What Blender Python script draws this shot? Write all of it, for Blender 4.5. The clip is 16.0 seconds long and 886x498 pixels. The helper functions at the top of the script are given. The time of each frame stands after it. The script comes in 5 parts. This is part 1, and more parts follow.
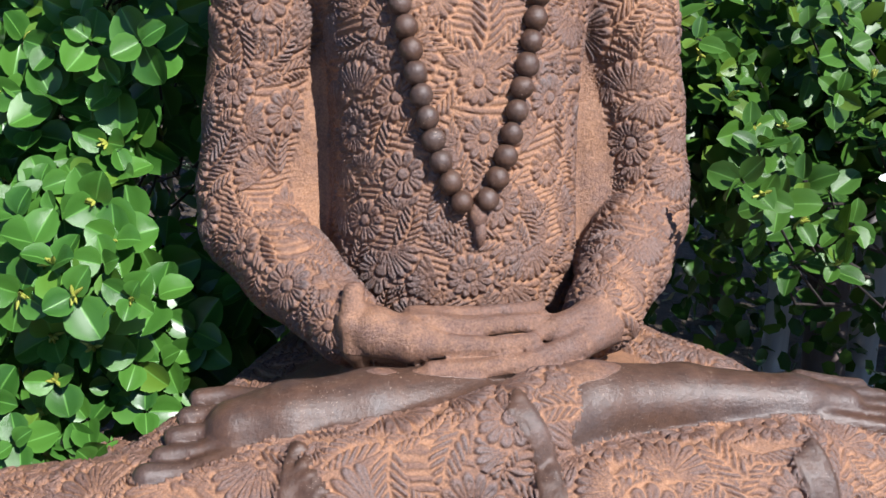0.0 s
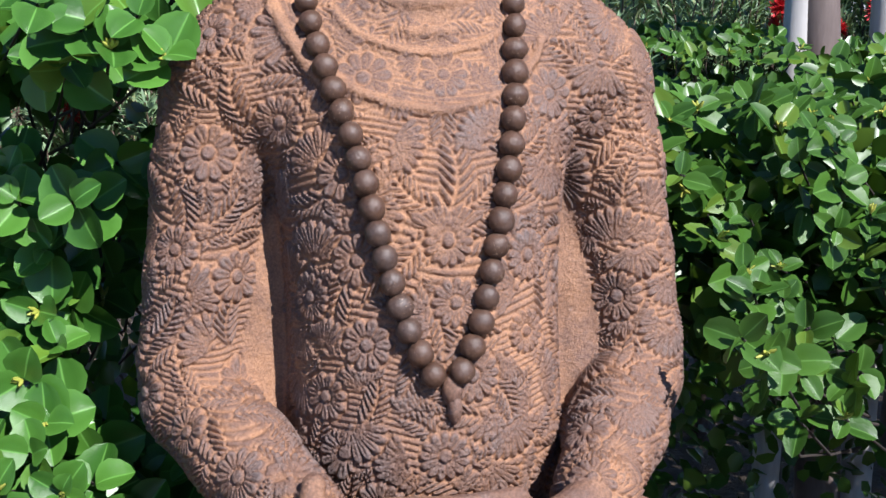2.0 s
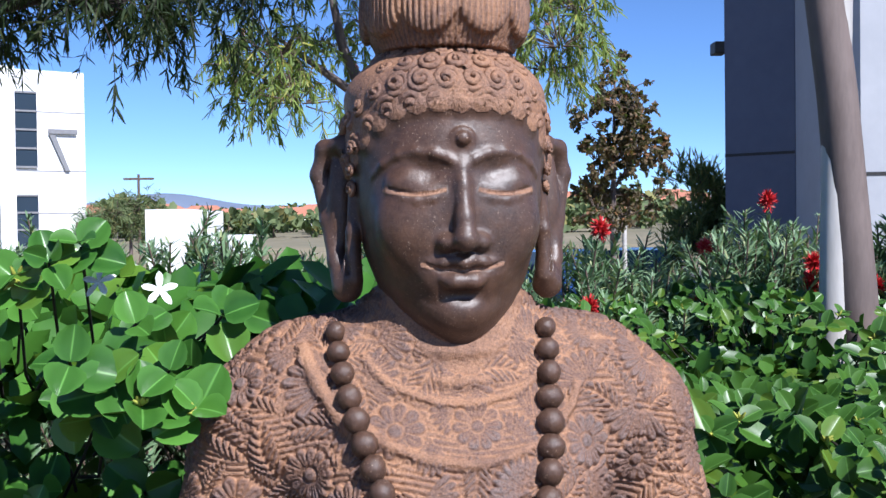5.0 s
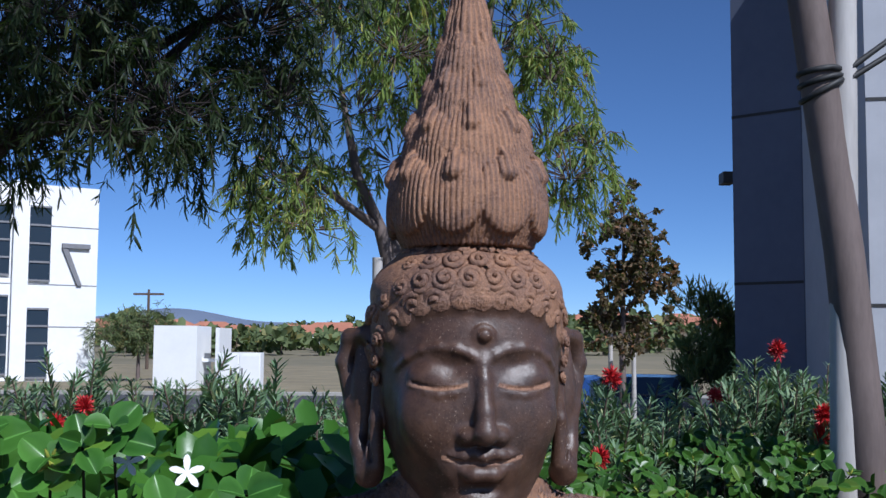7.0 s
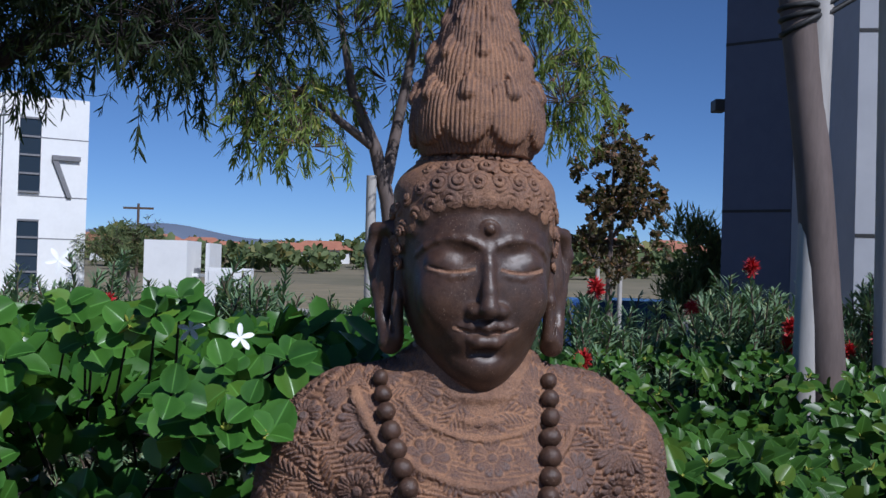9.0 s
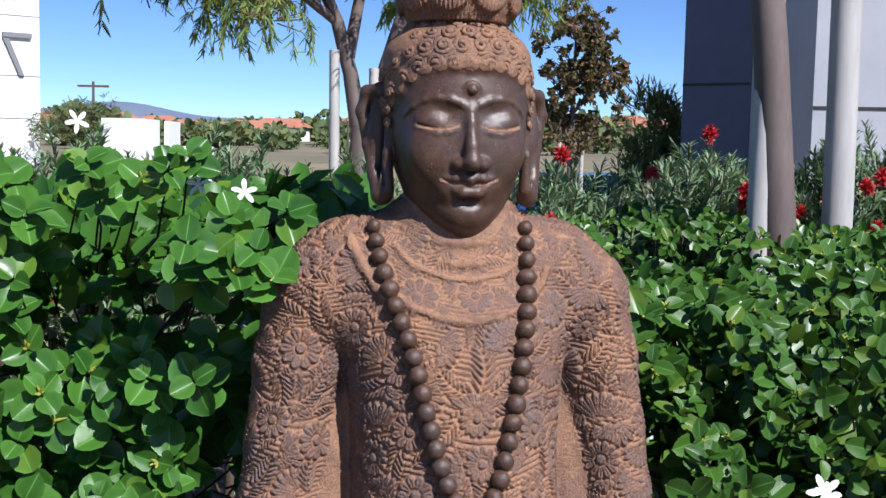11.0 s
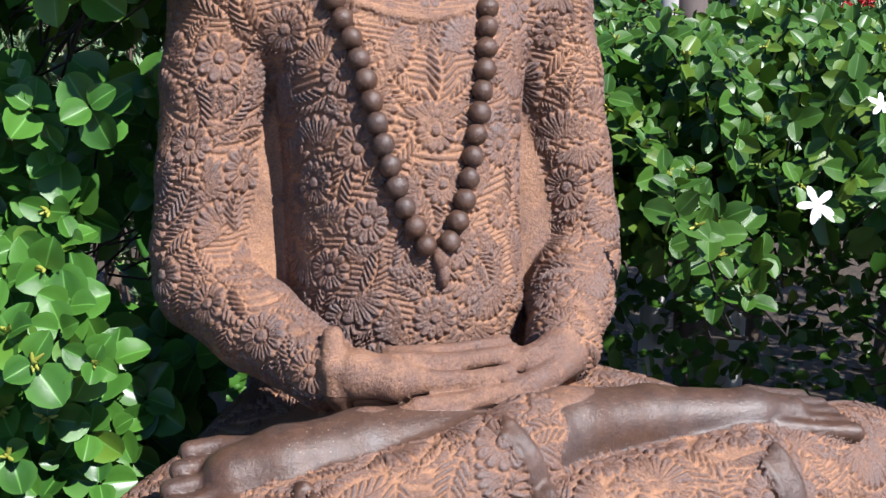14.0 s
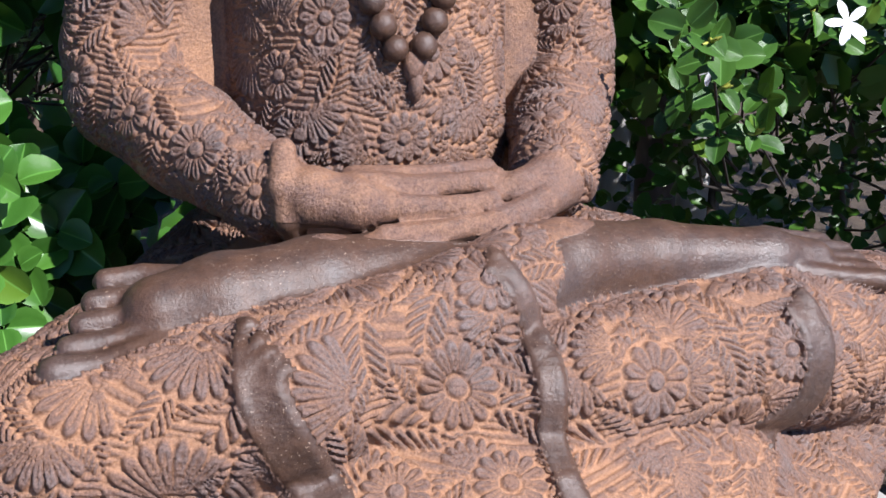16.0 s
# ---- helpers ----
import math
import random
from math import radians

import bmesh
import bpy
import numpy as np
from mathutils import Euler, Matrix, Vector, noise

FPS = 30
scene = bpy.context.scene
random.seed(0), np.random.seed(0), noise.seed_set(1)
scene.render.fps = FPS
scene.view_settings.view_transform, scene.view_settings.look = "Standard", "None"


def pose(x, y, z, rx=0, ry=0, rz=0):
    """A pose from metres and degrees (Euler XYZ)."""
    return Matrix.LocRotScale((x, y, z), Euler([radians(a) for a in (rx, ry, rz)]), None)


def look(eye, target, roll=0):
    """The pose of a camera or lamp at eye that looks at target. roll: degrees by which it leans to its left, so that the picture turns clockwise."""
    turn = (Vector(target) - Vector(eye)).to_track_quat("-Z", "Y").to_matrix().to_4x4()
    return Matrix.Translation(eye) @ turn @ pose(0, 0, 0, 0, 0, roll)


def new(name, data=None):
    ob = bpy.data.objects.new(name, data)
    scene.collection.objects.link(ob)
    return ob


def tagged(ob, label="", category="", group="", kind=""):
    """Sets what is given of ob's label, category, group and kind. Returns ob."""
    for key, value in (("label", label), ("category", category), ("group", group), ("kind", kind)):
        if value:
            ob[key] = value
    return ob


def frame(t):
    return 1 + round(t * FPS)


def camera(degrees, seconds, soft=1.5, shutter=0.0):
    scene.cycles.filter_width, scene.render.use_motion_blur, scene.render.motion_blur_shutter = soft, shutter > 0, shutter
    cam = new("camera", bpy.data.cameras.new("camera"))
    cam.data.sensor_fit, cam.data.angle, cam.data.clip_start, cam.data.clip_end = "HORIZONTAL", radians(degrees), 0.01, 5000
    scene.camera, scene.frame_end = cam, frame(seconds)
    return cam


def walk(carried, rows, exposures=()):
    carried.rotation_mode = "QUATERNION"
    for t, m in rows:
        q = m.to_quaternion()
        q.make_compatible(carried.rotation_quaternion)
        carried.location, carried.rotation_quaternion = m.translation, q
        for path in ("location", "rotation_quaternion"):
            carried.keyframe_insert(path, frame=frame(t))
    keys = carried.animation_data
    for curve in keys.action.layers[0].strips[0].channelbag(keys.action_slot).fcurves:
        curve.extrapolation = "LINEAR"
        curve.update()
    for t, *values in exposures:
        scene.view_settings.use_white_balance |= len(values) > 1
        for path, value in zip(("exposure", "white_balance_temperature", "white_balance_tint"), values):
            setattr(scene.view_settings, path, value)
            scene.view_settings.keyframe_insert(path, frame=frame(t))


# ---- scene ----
cam = camera(42.7, 16.0)
METRES, EYE, TILT, LEAN, TURN = 1.15, 1.2, -17.0, -1.2, 0.0
ROWS = [
    (0.0, 0.0, 0.0, 0.0, 0.0, 0.0, -0.0),
    (0.5, -0.0027, 0.0318, 0.0128, -0.36, 1.31, 0.7),
    (1.0, -0.0023, 0.0558, 0.0268, -0.89, 2.43, 1.18),
    (1.5, 0.0034, 0.074, 0.0397, -1.35, 3.72, 1.85),
    (2.0, 0.0032, 0.092, 0.0563, -1.35, 4.97, 1.76),
    (2.5, 0.0029, 0.1087, 0.082, -1.27, 6.23, 0.76),
    (3.0, 0.0067, 0.1153, 0.1056, -0.96, 7.97, 0.61),
    (3.5, 0.0035, 0.1169, 0.1171, -0.44, 9.57, 0.59),
    (4.0, 0.0014, 0.1105, 0.1368, 0.08, 11.45, 1.1),
    (4.5, 0.0032, 0.0997, 0.1531, 0.29, 13.56, 1.3),
    (5.0, 0.0085, 0.0924, 0.1561, 0.54, 15.75, 1.88),
    (7.5, -0.003, 0.0116, 0.1925, 0.41, 22.13, 0.11),
    (8.0, -0.007, -0.0289, 0.171, 0.04, 21.93, -0.42),
    (8.5, -0.0144, -0.0753, 0.1405, -0.17, 20.71, -0.32),
    (9.0, -0.0201, -0.1141, 0.1208, -0.35, 17.84, -0.39),
    (9.5, -0.0196, -0.1507, 0.1034, -0.75, 15.13, 0.08),
    (12.0, -0.0734, -0.2079, 0.0348, -5.0, 9.5, 2.07),
    (12.5, -0.0869, -0.1879, 0.0022, -6.99, 7.7, 3.18),
    (13.0, -0.1046, -0.1336, -0.0117, -7.19, 6.72, 3.1),
    (13.5, -0.1094, -0.086, -0.0309, -7.95, 5.76, 3.45),
    (14.0, -0.1189, -0.0218, -0.0412, -8.85, 4.61, 3.65),
    (14.5, -0.1181, 0.0322, -0.0537, -9.91, 3.51, 3.36),
    (15.0, -0.1175, 0.0704, -0.0657, -10.8, 2.2, 2.85),
    (15.5, -0.1244, 0.0942, -0.0738, -11.56, 0.46, 2.16),
    (16.0, -0.1216, 0.1296, -0.0844, -12.09, -1.22, 2.43),
]
walk(cam, [(t, pose(0, 0, EYE, TILT, LEAN, TURN) @ pose(METRES * x, METRES * y, METRES * z, 90 + pitch, roll, yaw)) for t, x, y, z, yaw, pitch, roll in ROWS],
     exposures=((0, 0.46, 5950, 12), (3.5, 0.50, 5850, 14), (5.0, 0.36, 5650, 13), (7.5, -0.62, 5450, 12), (8.5, -0.8, 5450, 14), (9.0, -0.80, 5500, 13), (9.5, -0.58, 5650, 13), (11.0, 0.1, 5850, 13), (12.0, 0.42, 5950, 13), (14.0, 0.54, 5950, 13), (16.0, 0.46, 5850, 14)))

# ---- light ----
SUN_AZ, SUN_EL = radians(36), radians(44)      # azimuth from behind the viewer towards +x, elevation
to_sun = Vector((math.sin(SUN_AZ) * math.cos(SUN_EL), -math.cos(SUN_AZ) * math.cos(SUN_EL), math.sin(SUN_EL)))
world = bpy.data.worlds.new("sky")
scene.world = world
world.use_nodes = True
wn = world.node_tree
sky = wn.nodes.new("ShaderNodeTexSky")
sky.sky_type, sky.sun_disc = "NISHITA", False
sky.sun_elevation = SUN_EL
sky.sun_rotation = math.pi - SUN_AZ
sky.air_density, sky.dust_density, sky.ozone_density, sky.altitude = 1.0, 0.0, 5.5, 5000
wn.nodes["Background"].inputs[1].default_value = 0.125
wn.links.new(sky.outputs[0], wn.nodes["Background"].inputs[0])
sun = new("sun", bpy.data.lights.new("sun", "SUN"))
sun.data.energy, sun.data.angle, sun.data.color = 7.0, radians(0.55), (1.0, 0.95, 0.88)
sun.matrix_world = look(to_sun * 30, (0, 0, 0))

# ---- materials ----
class Mat:
    """A small node-tree writer."""
    def __init__(self, name):
        self.m = bpy.data.materials.new(name)
        self.m.use_nodes = True
        self.t = self.m.node_tree
        self.b = self.t.nodes["Principled BSDF"]

    def n(self, kind, **inputs):
        node = self.t.nodes.new("ShaderNode" + kind)
        for k, v in inputs.items():
            k = k.replace("_", " ")
            if isinstance(v, bpy.types.NodeSocket):
                self.t.links.new(v, node.inputs[k])
            else:
                node.inputs[k].default_value = v
        return node

    def coords(self):
        return self.n("TexCoord").outputs["Object"]

    def noise(self, scale, detail=4.0, rough=0.55, vec=None, out="Fac"):
        node = self.n("TexNoise", Scale=scale, Detail=detail, Roughness=rough)
        self.t.links.new(vec if vec else self.coords(), node.inputs["Vector"])
        return node.outputs[out]

    def ramp(self, fac, stops):
        node = self.n("ValToRGB")
        while len(node.color_ramp.elements) < len(stops):
            node.color_ramp.elements.new(0.5)
        for e, (p, c) in zip(node.color_ramp.elements, stops):
            e.position = p
            e.color = (*c, 1) if len(c) == 3 else c
        self.t.links.new(fac, node.inputs[0])
        return node.outputs[0]

    def step(self, fac, a, b):
        return self.ramp(fac, [(a, (0, 0, 0)), (b, (1, 1, 1))])

    def mix(self, fac, a, b, blend="MIX"):
        node = self.t.nodes.new("ShaderNodeMix")
        node.data_type, node.blend_type = "RGBA", blend
        for sock, v in ((node.inputs[0], fac), (node.inputs[6], a), (node.inputs[7], b)):
            if isinstance(v, bpy.types.NodeSocket):
                self.t.links.new(v, sock)
            else:
                sock.default_value = v if not isinstance(v, tuple) else (*v, 1)
        return node.outputs[2]

    def math(self, op, a, b=0.0, c=0.0):
        node = self.t.nodes.new("ShaderNodeMath")
        node.operation = op
        for i, v in enumerate((a, b, c)):
            if isinstance(v, bpy.types.NodeSocket):
                self.t.links.new(v, node.inputs[i])
            else:
                node.inputs[i].default_value = v
        return node.outputs[0]

    def attr(self, name):
        node = self.t.nodes.new("ShaderNodeAttribute")
        node.attribute_name = name
        return node.outputs["Fac"]

    def bump(self, height, strength=0.3, distance=0.002):
        node = self.n("Bump", Strength=strength, Distance=distance, Height=height)
        self.t.links.new(node.outputs[0], self.b.inputs["Normal"])

    def set(self, color=None, rough=None, metal=None, spec=None, **more):
        for key, v in (("Base Color", color), ("Roughness", rough), ("Metallic", metal), ("Specular IOR Level", spec)):
            if v is None:
                continue
            if isinstance(v, bpy.types.NodeSocket):
                self.t.links.new(v, self.b.inputs[key])
            else:
                self.b.inputs[key].default_value = (*v, 1) if isinstance(v, tuple) else v
        return self.m


def stone_material():
    k = Mat("weathered_stone")
    relief, smooth = k.attr("relief"), k.attr("polish")
    blotch = k.step(k.noise(11, 6, 0.65), 0.34, 0.66)
    mid = k.step(k.noise(70, 6, 0.7), 0.30, 0.70)
    fine = k.step(k.noise(520, 5, 0.75), 0.33, 0.67)
    pits = k.step(k.noise(230, 4, 0.7), 0.36, 0.60)
    h = k.math("ADD", relief, k.math("MULTIPLY", k.math("SUBTRACT", mid, 0.5), 0.34))
    h = k.math("ADD", h, k.math("MULTIPLY", k.math("SUBTRACT", blotch, 0.5), 0.42))
    ochre = k.mix(fine, (0.215, 0.100, 0.048), (0.42, 0.226, 0.122))
    brown = k.mix(fine, (0.074, 0.037, 0.025), (0.240, 0.131, 0.088))
    body = k.mix(k.step(h, 0.14, 0.60), ochre, brown)
    grey = k.mix(fine, (0.080, 0.064, 0.061), (0.215, 0.178, 0.168))
    body = k.mix(k.math("MULTIPLY", k.step(h, 0.62, 1.0), 0.7), body, grey)
    polished = k.mix(mid, (0.028, 0.013, 0.008), (0.092, 0.046, 0.027))
    polished = k.mix(k.math("MULTIPLY", fine, 0.35), polished, (0.125, 0.070, 0.045))
    polished = k.mix(k.math("MULTIPLY", k.step(k.noise(9, 4, 0.6), 0.48, 0.66), 0.35), polished, k.mix(fine, (0.030, 0.027, 0.028), (0.090, 0.082, 0.082)))
    speck = k.math("MULTIPLY", k.step(k.noise(620, 2, 0.5), 0.66, 0.71), k.step(k.noise(26, 3, 0.6), 0.40, 0.62))
    polished = k.mix(k.math("MULTIPLY", speck, 0.75), polished, (0.40, 0.29, 0.21))
    rub = k.math("ADD", smooth, k.math("MULTIPLY", k.math("SUBTRACT", k.noise(20, 6, 0.7), 0.5), 1.0))
    rub = k.math("ADD", rub, k.math("MULTIPLY", k.math("SUBTRACT", fine, 0.5), 0.16))
    col = k.mix(k.step(rub, 0.40, 0.72), body, polished)
    rough = k.mix(fine, k.ramp(rub, [(0.3, (0.42, 0.42, 0.42)), (0.85, (0.37, 0.37, 0.37)), (1.0, (0.31, 0.31, 0.31))]), k.ramp(rub, [(0.3, (0.66, 0.66, 0.66)), (0.85, (0.54, 0.54, 0.54)), (1.0, (0.46, 0.46, 0.46))]))
    grain = k.math("ADD", k.math("MULTIPLY", fine, 0.6), k.math("ADD", pits, k.math("MULTIPLY", mid, 0.8)))
    k.bump(k.math("MULTIPLY", grain, k.ramp(smooth, [(0.4, (1, 1, 1)), (0.9, (0.12, 0.12, 0.12))])), 0.48, 0.0016)
    return k.set(col, rough, spec=0.5)


def leaf_material(name, dark, light, rough=0.32, trans=0.18):
    k = Mat(name)
    rnd = k.n("ObjectInfo").outputs["Random"]
    isl = k.n("NewGeometry").outputs["Random Per Island"]
    v = k.math("FRACT", k.math("ADD", rnd, isl))
    nz = k.noise(60, 3)
    col = k.mix(v, dark, light)
    col = k.mix(k.math("MULTIPLY", nz, 0.35), col, tuple(c * 1.5 for c in light))
    young = k.math("FRACT", k.math("MULTIPLY", v, 7.31))
    col = k.mix(k.math("MULTIPLY", k.step(young, 0.86, 0.90), 0.7), col, (light[0] * 2.0, light[1] * 1.35, light[2] * 1.1))
    rib = k.attr("rib")
    col = k.mix(k.math("MULTIPLY", rib, 0.6), col, tuple(min(1, c * 2.2 + 0.03) for c in light))
    k.set(col, rough, spec=0.33)
    k.bump(nz, 0.25, 0.001)
    tr = k.n("BsdfTranslucent", Color=k.mix(0.5, col, (0.22, 0.42, 0.03), "MIX"))
    ms = k.n("MixShader", Fac=trans)
    k.t.links.new(k.b.outputs[0], ms.inputs[1])
    k.t.links.new(tr.outputs[0], ms.inputs[2])
    k.t.links.new(ms.outputs[0], k.t.nodes["Material Output"].inputs[0])
    return k.m


def plain(name, a, b, scale=20, rough=0.7, bump=0.2, metal=0.0, stretch=None, dist=0.002):
    k = Mat(name)
    vec = None
    if stretch:
        mp = k.n("Mapping", Vector=k.coords())
        mp.inputs["Scale"].default_value = stretch
        vec = mp.outputs[0]
    f = k.noise(scale, 5, 0.6, vec)
    g = k.noise(scale * 6, 4, 0.6, vec)
    k.bump(k.math("ADD", f, k.math("MULTIPLY", g, 0.5)), bump, dist)
    m = k.math("ADD", k.math("MULTIPLY", f, 0.7), k.math("MULTIPLY", g, 0.3))
    return k.set(k.mix(k.step(m, 0.33, 0.68), a, b), rough, metal)


STONE = stone_material()
LEAF_L = leaf_material("natal_plum_leaf", (0.013, 0.055, 0.008), (0.058, 0.152, 0.019), 0.32, 0.07)
LEAF_R = leaf_material("small_plum_leaf", (0.011, 0.041, 0.005), (0.048, 0.114, 0.014), 0.37, 0.07)
LEAF_B = leaf_material("bottlebrush_leaf", (0.075, 0.135, 0.068), (0.17, 0.25, 0.13), 0.5, 0.15)
LEAF_W = leaf_material("weeping_leaf", (0.06, 0.105, 0.022), (0.20, 0.26, 0.060), 0.5, 0.3)
LEAF_O = leaf_material("olive_leaf", (0.10, 0.12, 0.035), (0.22, 0.24, 0.085), 0.6, 0.25)
# near-black green: the shade under the crown is in the leaf colour
LEAF_SHADED = leaf_material("shade_darkened_leaf", (0.008, 0.015, 0.006), (0.028, 0.046, 0.014), 0.6, 0.15)
LEAF_P = leaf_material("purple_leaf", (0.035, 0.035, 0.018), (0.13, 0.085, 0.045), 0.5, 0.2)
LEAF_F = leaf_material("far_leaf", (0.05, 0.075, 0.03), (0.12, 0.15, 0.06), 0.7, 0.15)
PETAL = plain("white_petal", (0.75, 0.76, 0.74), (0.88, 0.88, 0.86), 40, 0.5, 0.1)
RED = plain("red_stamen", (0.38, 0.012, 0.016), (0.62, 0.03, 0.03), 60, 0.5, 0.1)
PINK = plain("pink_blossom", (0.60, 0.16, 0.18), (0.75, 0.32, 0.30), 40, 0.6, 0.1)
BUD = plain("yellow_bud", (0.22, 0.25, 0.03), (0.42, 0.42, 0.08), 80, 0.5, 0.1)
STEM = plain("green_stem", (0.05, 0.09, 0.02), (0.12, 0.14, 0.05), 30, 0.6, 0.2)
TWIG = plain("brown_twig", (0.06, 0.04, 0.028), (0.13, 0.09, 0.065), 30, 0.8, 0.4)
BARK = plain("smooth_bark", (0.085, 0.062, 0.053), (0.165, 0.125, 0.112), 14, 0.75, 0.4, stretch=(1, 1, 0.25))
POLE = plain("peeled_stake", (0.33, 0.31, 0.29), (0.50, 0.475, 0.45), 16, 0.7, 0.3, stretch=(1, 1, 0.15))
STRAP = plain("black_strap", (0.010, 0.010, 0.010), (0.03, 0.03, 0.03), 40, 0.6, 0.2)
WHITE = plain("white_wall_paint", (0.74, 0.74, 0.73), (0.82, 0.82, 0.81), 0.8, 0.8, 0.1)
# grey wall paint with its blue shade put into the base colour
GREYW_SHADED = plain("shaded_grey_wall_paint", (0.085, 0.102, 0.155), (0.110, 0.128, 0.185), 0.8, 0.8, 0.1)
# brown twig darkened to stand in for shade inside shrubs and crown
TWIG_SHADED = plain("shaded_brown_twig", (0.014, 0.010, 0.008), (0.035, 0.025, 0.02), 30, 0.8, 0.3)
GREYW = plain("grey_wall_paint", (0.34, 0.35, 0.38), (0.40, 0.41, 0.44), 0.8, 0.8, 0.1)
SOIL = plain("mulch_soil", (0.035, 0.024, 0.016), (0.10, 0.07, 0.045), 14, 0.95, 0.8, dist=0.02)
DRY = plain("dry_ground", (0.16, 0.13, 0.075), (0.30, 0.25, 0.15), 0.4, 0.95, 0.3, dist=0.05)
ASPHALT = plain("asphalt", (0.040, 0.040, 0.042), (0.062, 0.062, 0.064), 3, 0.9, 0.3)
HILL = plain("far_hillside", (0.13, 0.12, 0.07), (0.24, 0.20, 0.13), 0.05, 0.95, 0.2)
# blue of the air in front of the range, put into its base colour
RANGE = plain("range_painted_haze", (0.13, 0.165, 0.235), (0.17, 0.205, 0.275), 0.01, 1.0, 0.0)
ROOF = plain("clay_roof", (0.34, 0.13, 0.08), (0.46, 0.20, 0.12), 0.6, 0.9, 0.2)
PLINTH = plain("plinth_concrete", (0.30, 0.28, 0.25), (0.42, 0.40, 0.36), 12, 0.9, 0.4)
GLASSK = Mat("dark_window_glass")
GLASS = GLASSK.set((0.03, 0.045, 0.065), 0.06, spec=0.6)
METALG = plain("grey_metal", (0.16, 0.16, 0.17), (0.22, 0.22, 0.23), 8, 0.5, 0.1)
CAR_BLUE = Mat("blue_car_paint").set((0.02, 0.05, 0.16), 0.18, spec=0.6)
CAR_DARK = Mat("dark_car_paint").set((0.02, 0.025, 0.04), 0.18, spec=0.6)
TYRE = plain("tyre_rubber", (0.012, 0.012, 0.012), (0.03, 0.03, 0.03), 20, 0.85, 0.2)
ORANGE = plain("orange_brick_planter", (0.45, 0.17, 0.07), (0.55, 0.24, 0.10), 3, 0.85, 0.2)


# ---- building helpers ----
def mesh_from(name, verts, faces, material, smooth=False, attrs=None):
    me = bpy.data.meshes.new(name)
    if isinstance(verts, np.ndarray) and isinstance(faces, np.ndarray):
        n, k = faces.shape
        me.vertices.add(len(verts))
        me.vertices.foreach_set("co", np.ascontiguousarray(verts, dtype=np.float32).ravel())
        me.loops.add(n * k)
        me.loops.foreach_set("vertex_index", np.ascontiguousarray(faces, dtype=np.int32).ravel())
        me.polygons.add(n)
        me.polygons.foreach_set("loop_start", np.arange(0, n * k, k, dtype=np.int32))
        me.update(calc_edges=True)
    else:
        me.from_pydata([tuple(v) for v in verts], [], [tuple(f) for f in faces])
    for key, values in (attrs or {}).items():
        a = me.attributes.new(key, "FLOAT", "POINT")
        a.data.foreach_set("value", np.ascontiguousarray(values, dtype=np.float32))
    me.polygons.foreach_set("use_smooth", np.full(len(me.polygons), smooth))
    if material:
        me.materials.append(material)
    me.update()
    return me


def child(name, me, parent=None, label="", kind="", at=None):
    ob = new(name, me)
    if at is not None:
        ob.matrix_basis = at
    if parent:
        ob.parent = parent
    if label:
        ob["label"] = label
    if kind:
        ob["kind"] = kind
    return ob


def part(name, bm, material, parent=None, label="", smooth=False):
    me = bpy.data.meshes.new(name)
    bmesh.ops.recalc_face_normals(bm, faces=bm.faces)
    bm.to_mesh(me)
    bm.free()
    me.materials.append(material)
    if smooth:
        me.polygons.foreach_set("use_smooth", np.full(len(me.polygons), True))
    return child(name, me, parent, label)


def box_bm(x0, y0, z0, x1, y1, z1, bevel=0.0, bm=None):
    bm = bm or bmesh.new()
    made = bmesh.ops.create_cube(bm, size=1, matrix=Matrix.Translation(((x0 + x1) / 2, (y0 + y1) / 2, (z0 + z1) / 2)) @ Matrix.Diagonal((x1 - x0, y1 - y0, z1 - z0, 1)))
    if bevel:
        edges = {e for v in made["verts"] for e in v.link_edges}
        bmesh.ops.bevel(bm, geom=list(edges), offset=bevel, segments=2, affect="EDGES", profile=0.5)
    return bm


def tube(points, radii, sides=8):
    """Verts and quad faces of a tapered tube through points."""
    pts = np.array(points, float)
    n = len(pts)
    dirs = np.gradient(pts, axis=0)
    dirs /= np.linalg.norm(dirs, axis=1)[:, None] + 1e-9
    ref = np.array([0.0, 1, 0]) if abs(dirs[0][1]) < 0.8 else np.array([1.0, 0, 0])
    vs, fs = [], []
    for i in range(n):
        a = np.cross(dirs[i], ref)
        a /= np.linalg.norm(a) + 1e-9
        b = np.cross(dirs[i], a)
        for j in range(sides):
            q = 2 * math.pi * j / sides
            vs.append(pts[i] + radii[i] * (math.cos(q) * a + math.sin(q) * b))
    for i in range(n - 1):
        for j in range(sides):
            fs.append((i * sides + j, i * sides + (j + 1) % sides, (i + 1) * sides + (j + 1) % sides, (i + 1) * sides + j))
    return np.array(vs), np.array(fs)


def joined(pieces):
    vs, fs, k = [], [], 0
    for v, f in pieces:
        vs.append(v)
        fs.append(f + k)
        k += len(v)
    return np.concatenate(vs), np.concatenate(fs)


def empty(name, label, category, group="", at=(0, 0, 0)):
    ob = new(name)
    ob.location = at
    return tagged(ob, label, category, group)

# ---- the statue: one carved solid, worked out as a distance field ----
def start_field(lo, hi, h):
    global H, LO, DIM, FIELD, LABEL
    H, LO = h, np.array(lo)
    DIM = np.ceil((np.array(hi) - LO) / H).astype(int) + 1
    FIELD = np.full(DIM, 0.05, np.float32)
    LABEL = np.zeros(DIM, np.uint8)


start_field((-0.52, -0.16, 0.575), (0.52, 0.47, 1.31), 0.0029)
TORSO, ARM, LEG, SKIN, FLAME, CURL, BAND, PLAIN = 1, 2, 3, 4, 5, 6, 7, 8


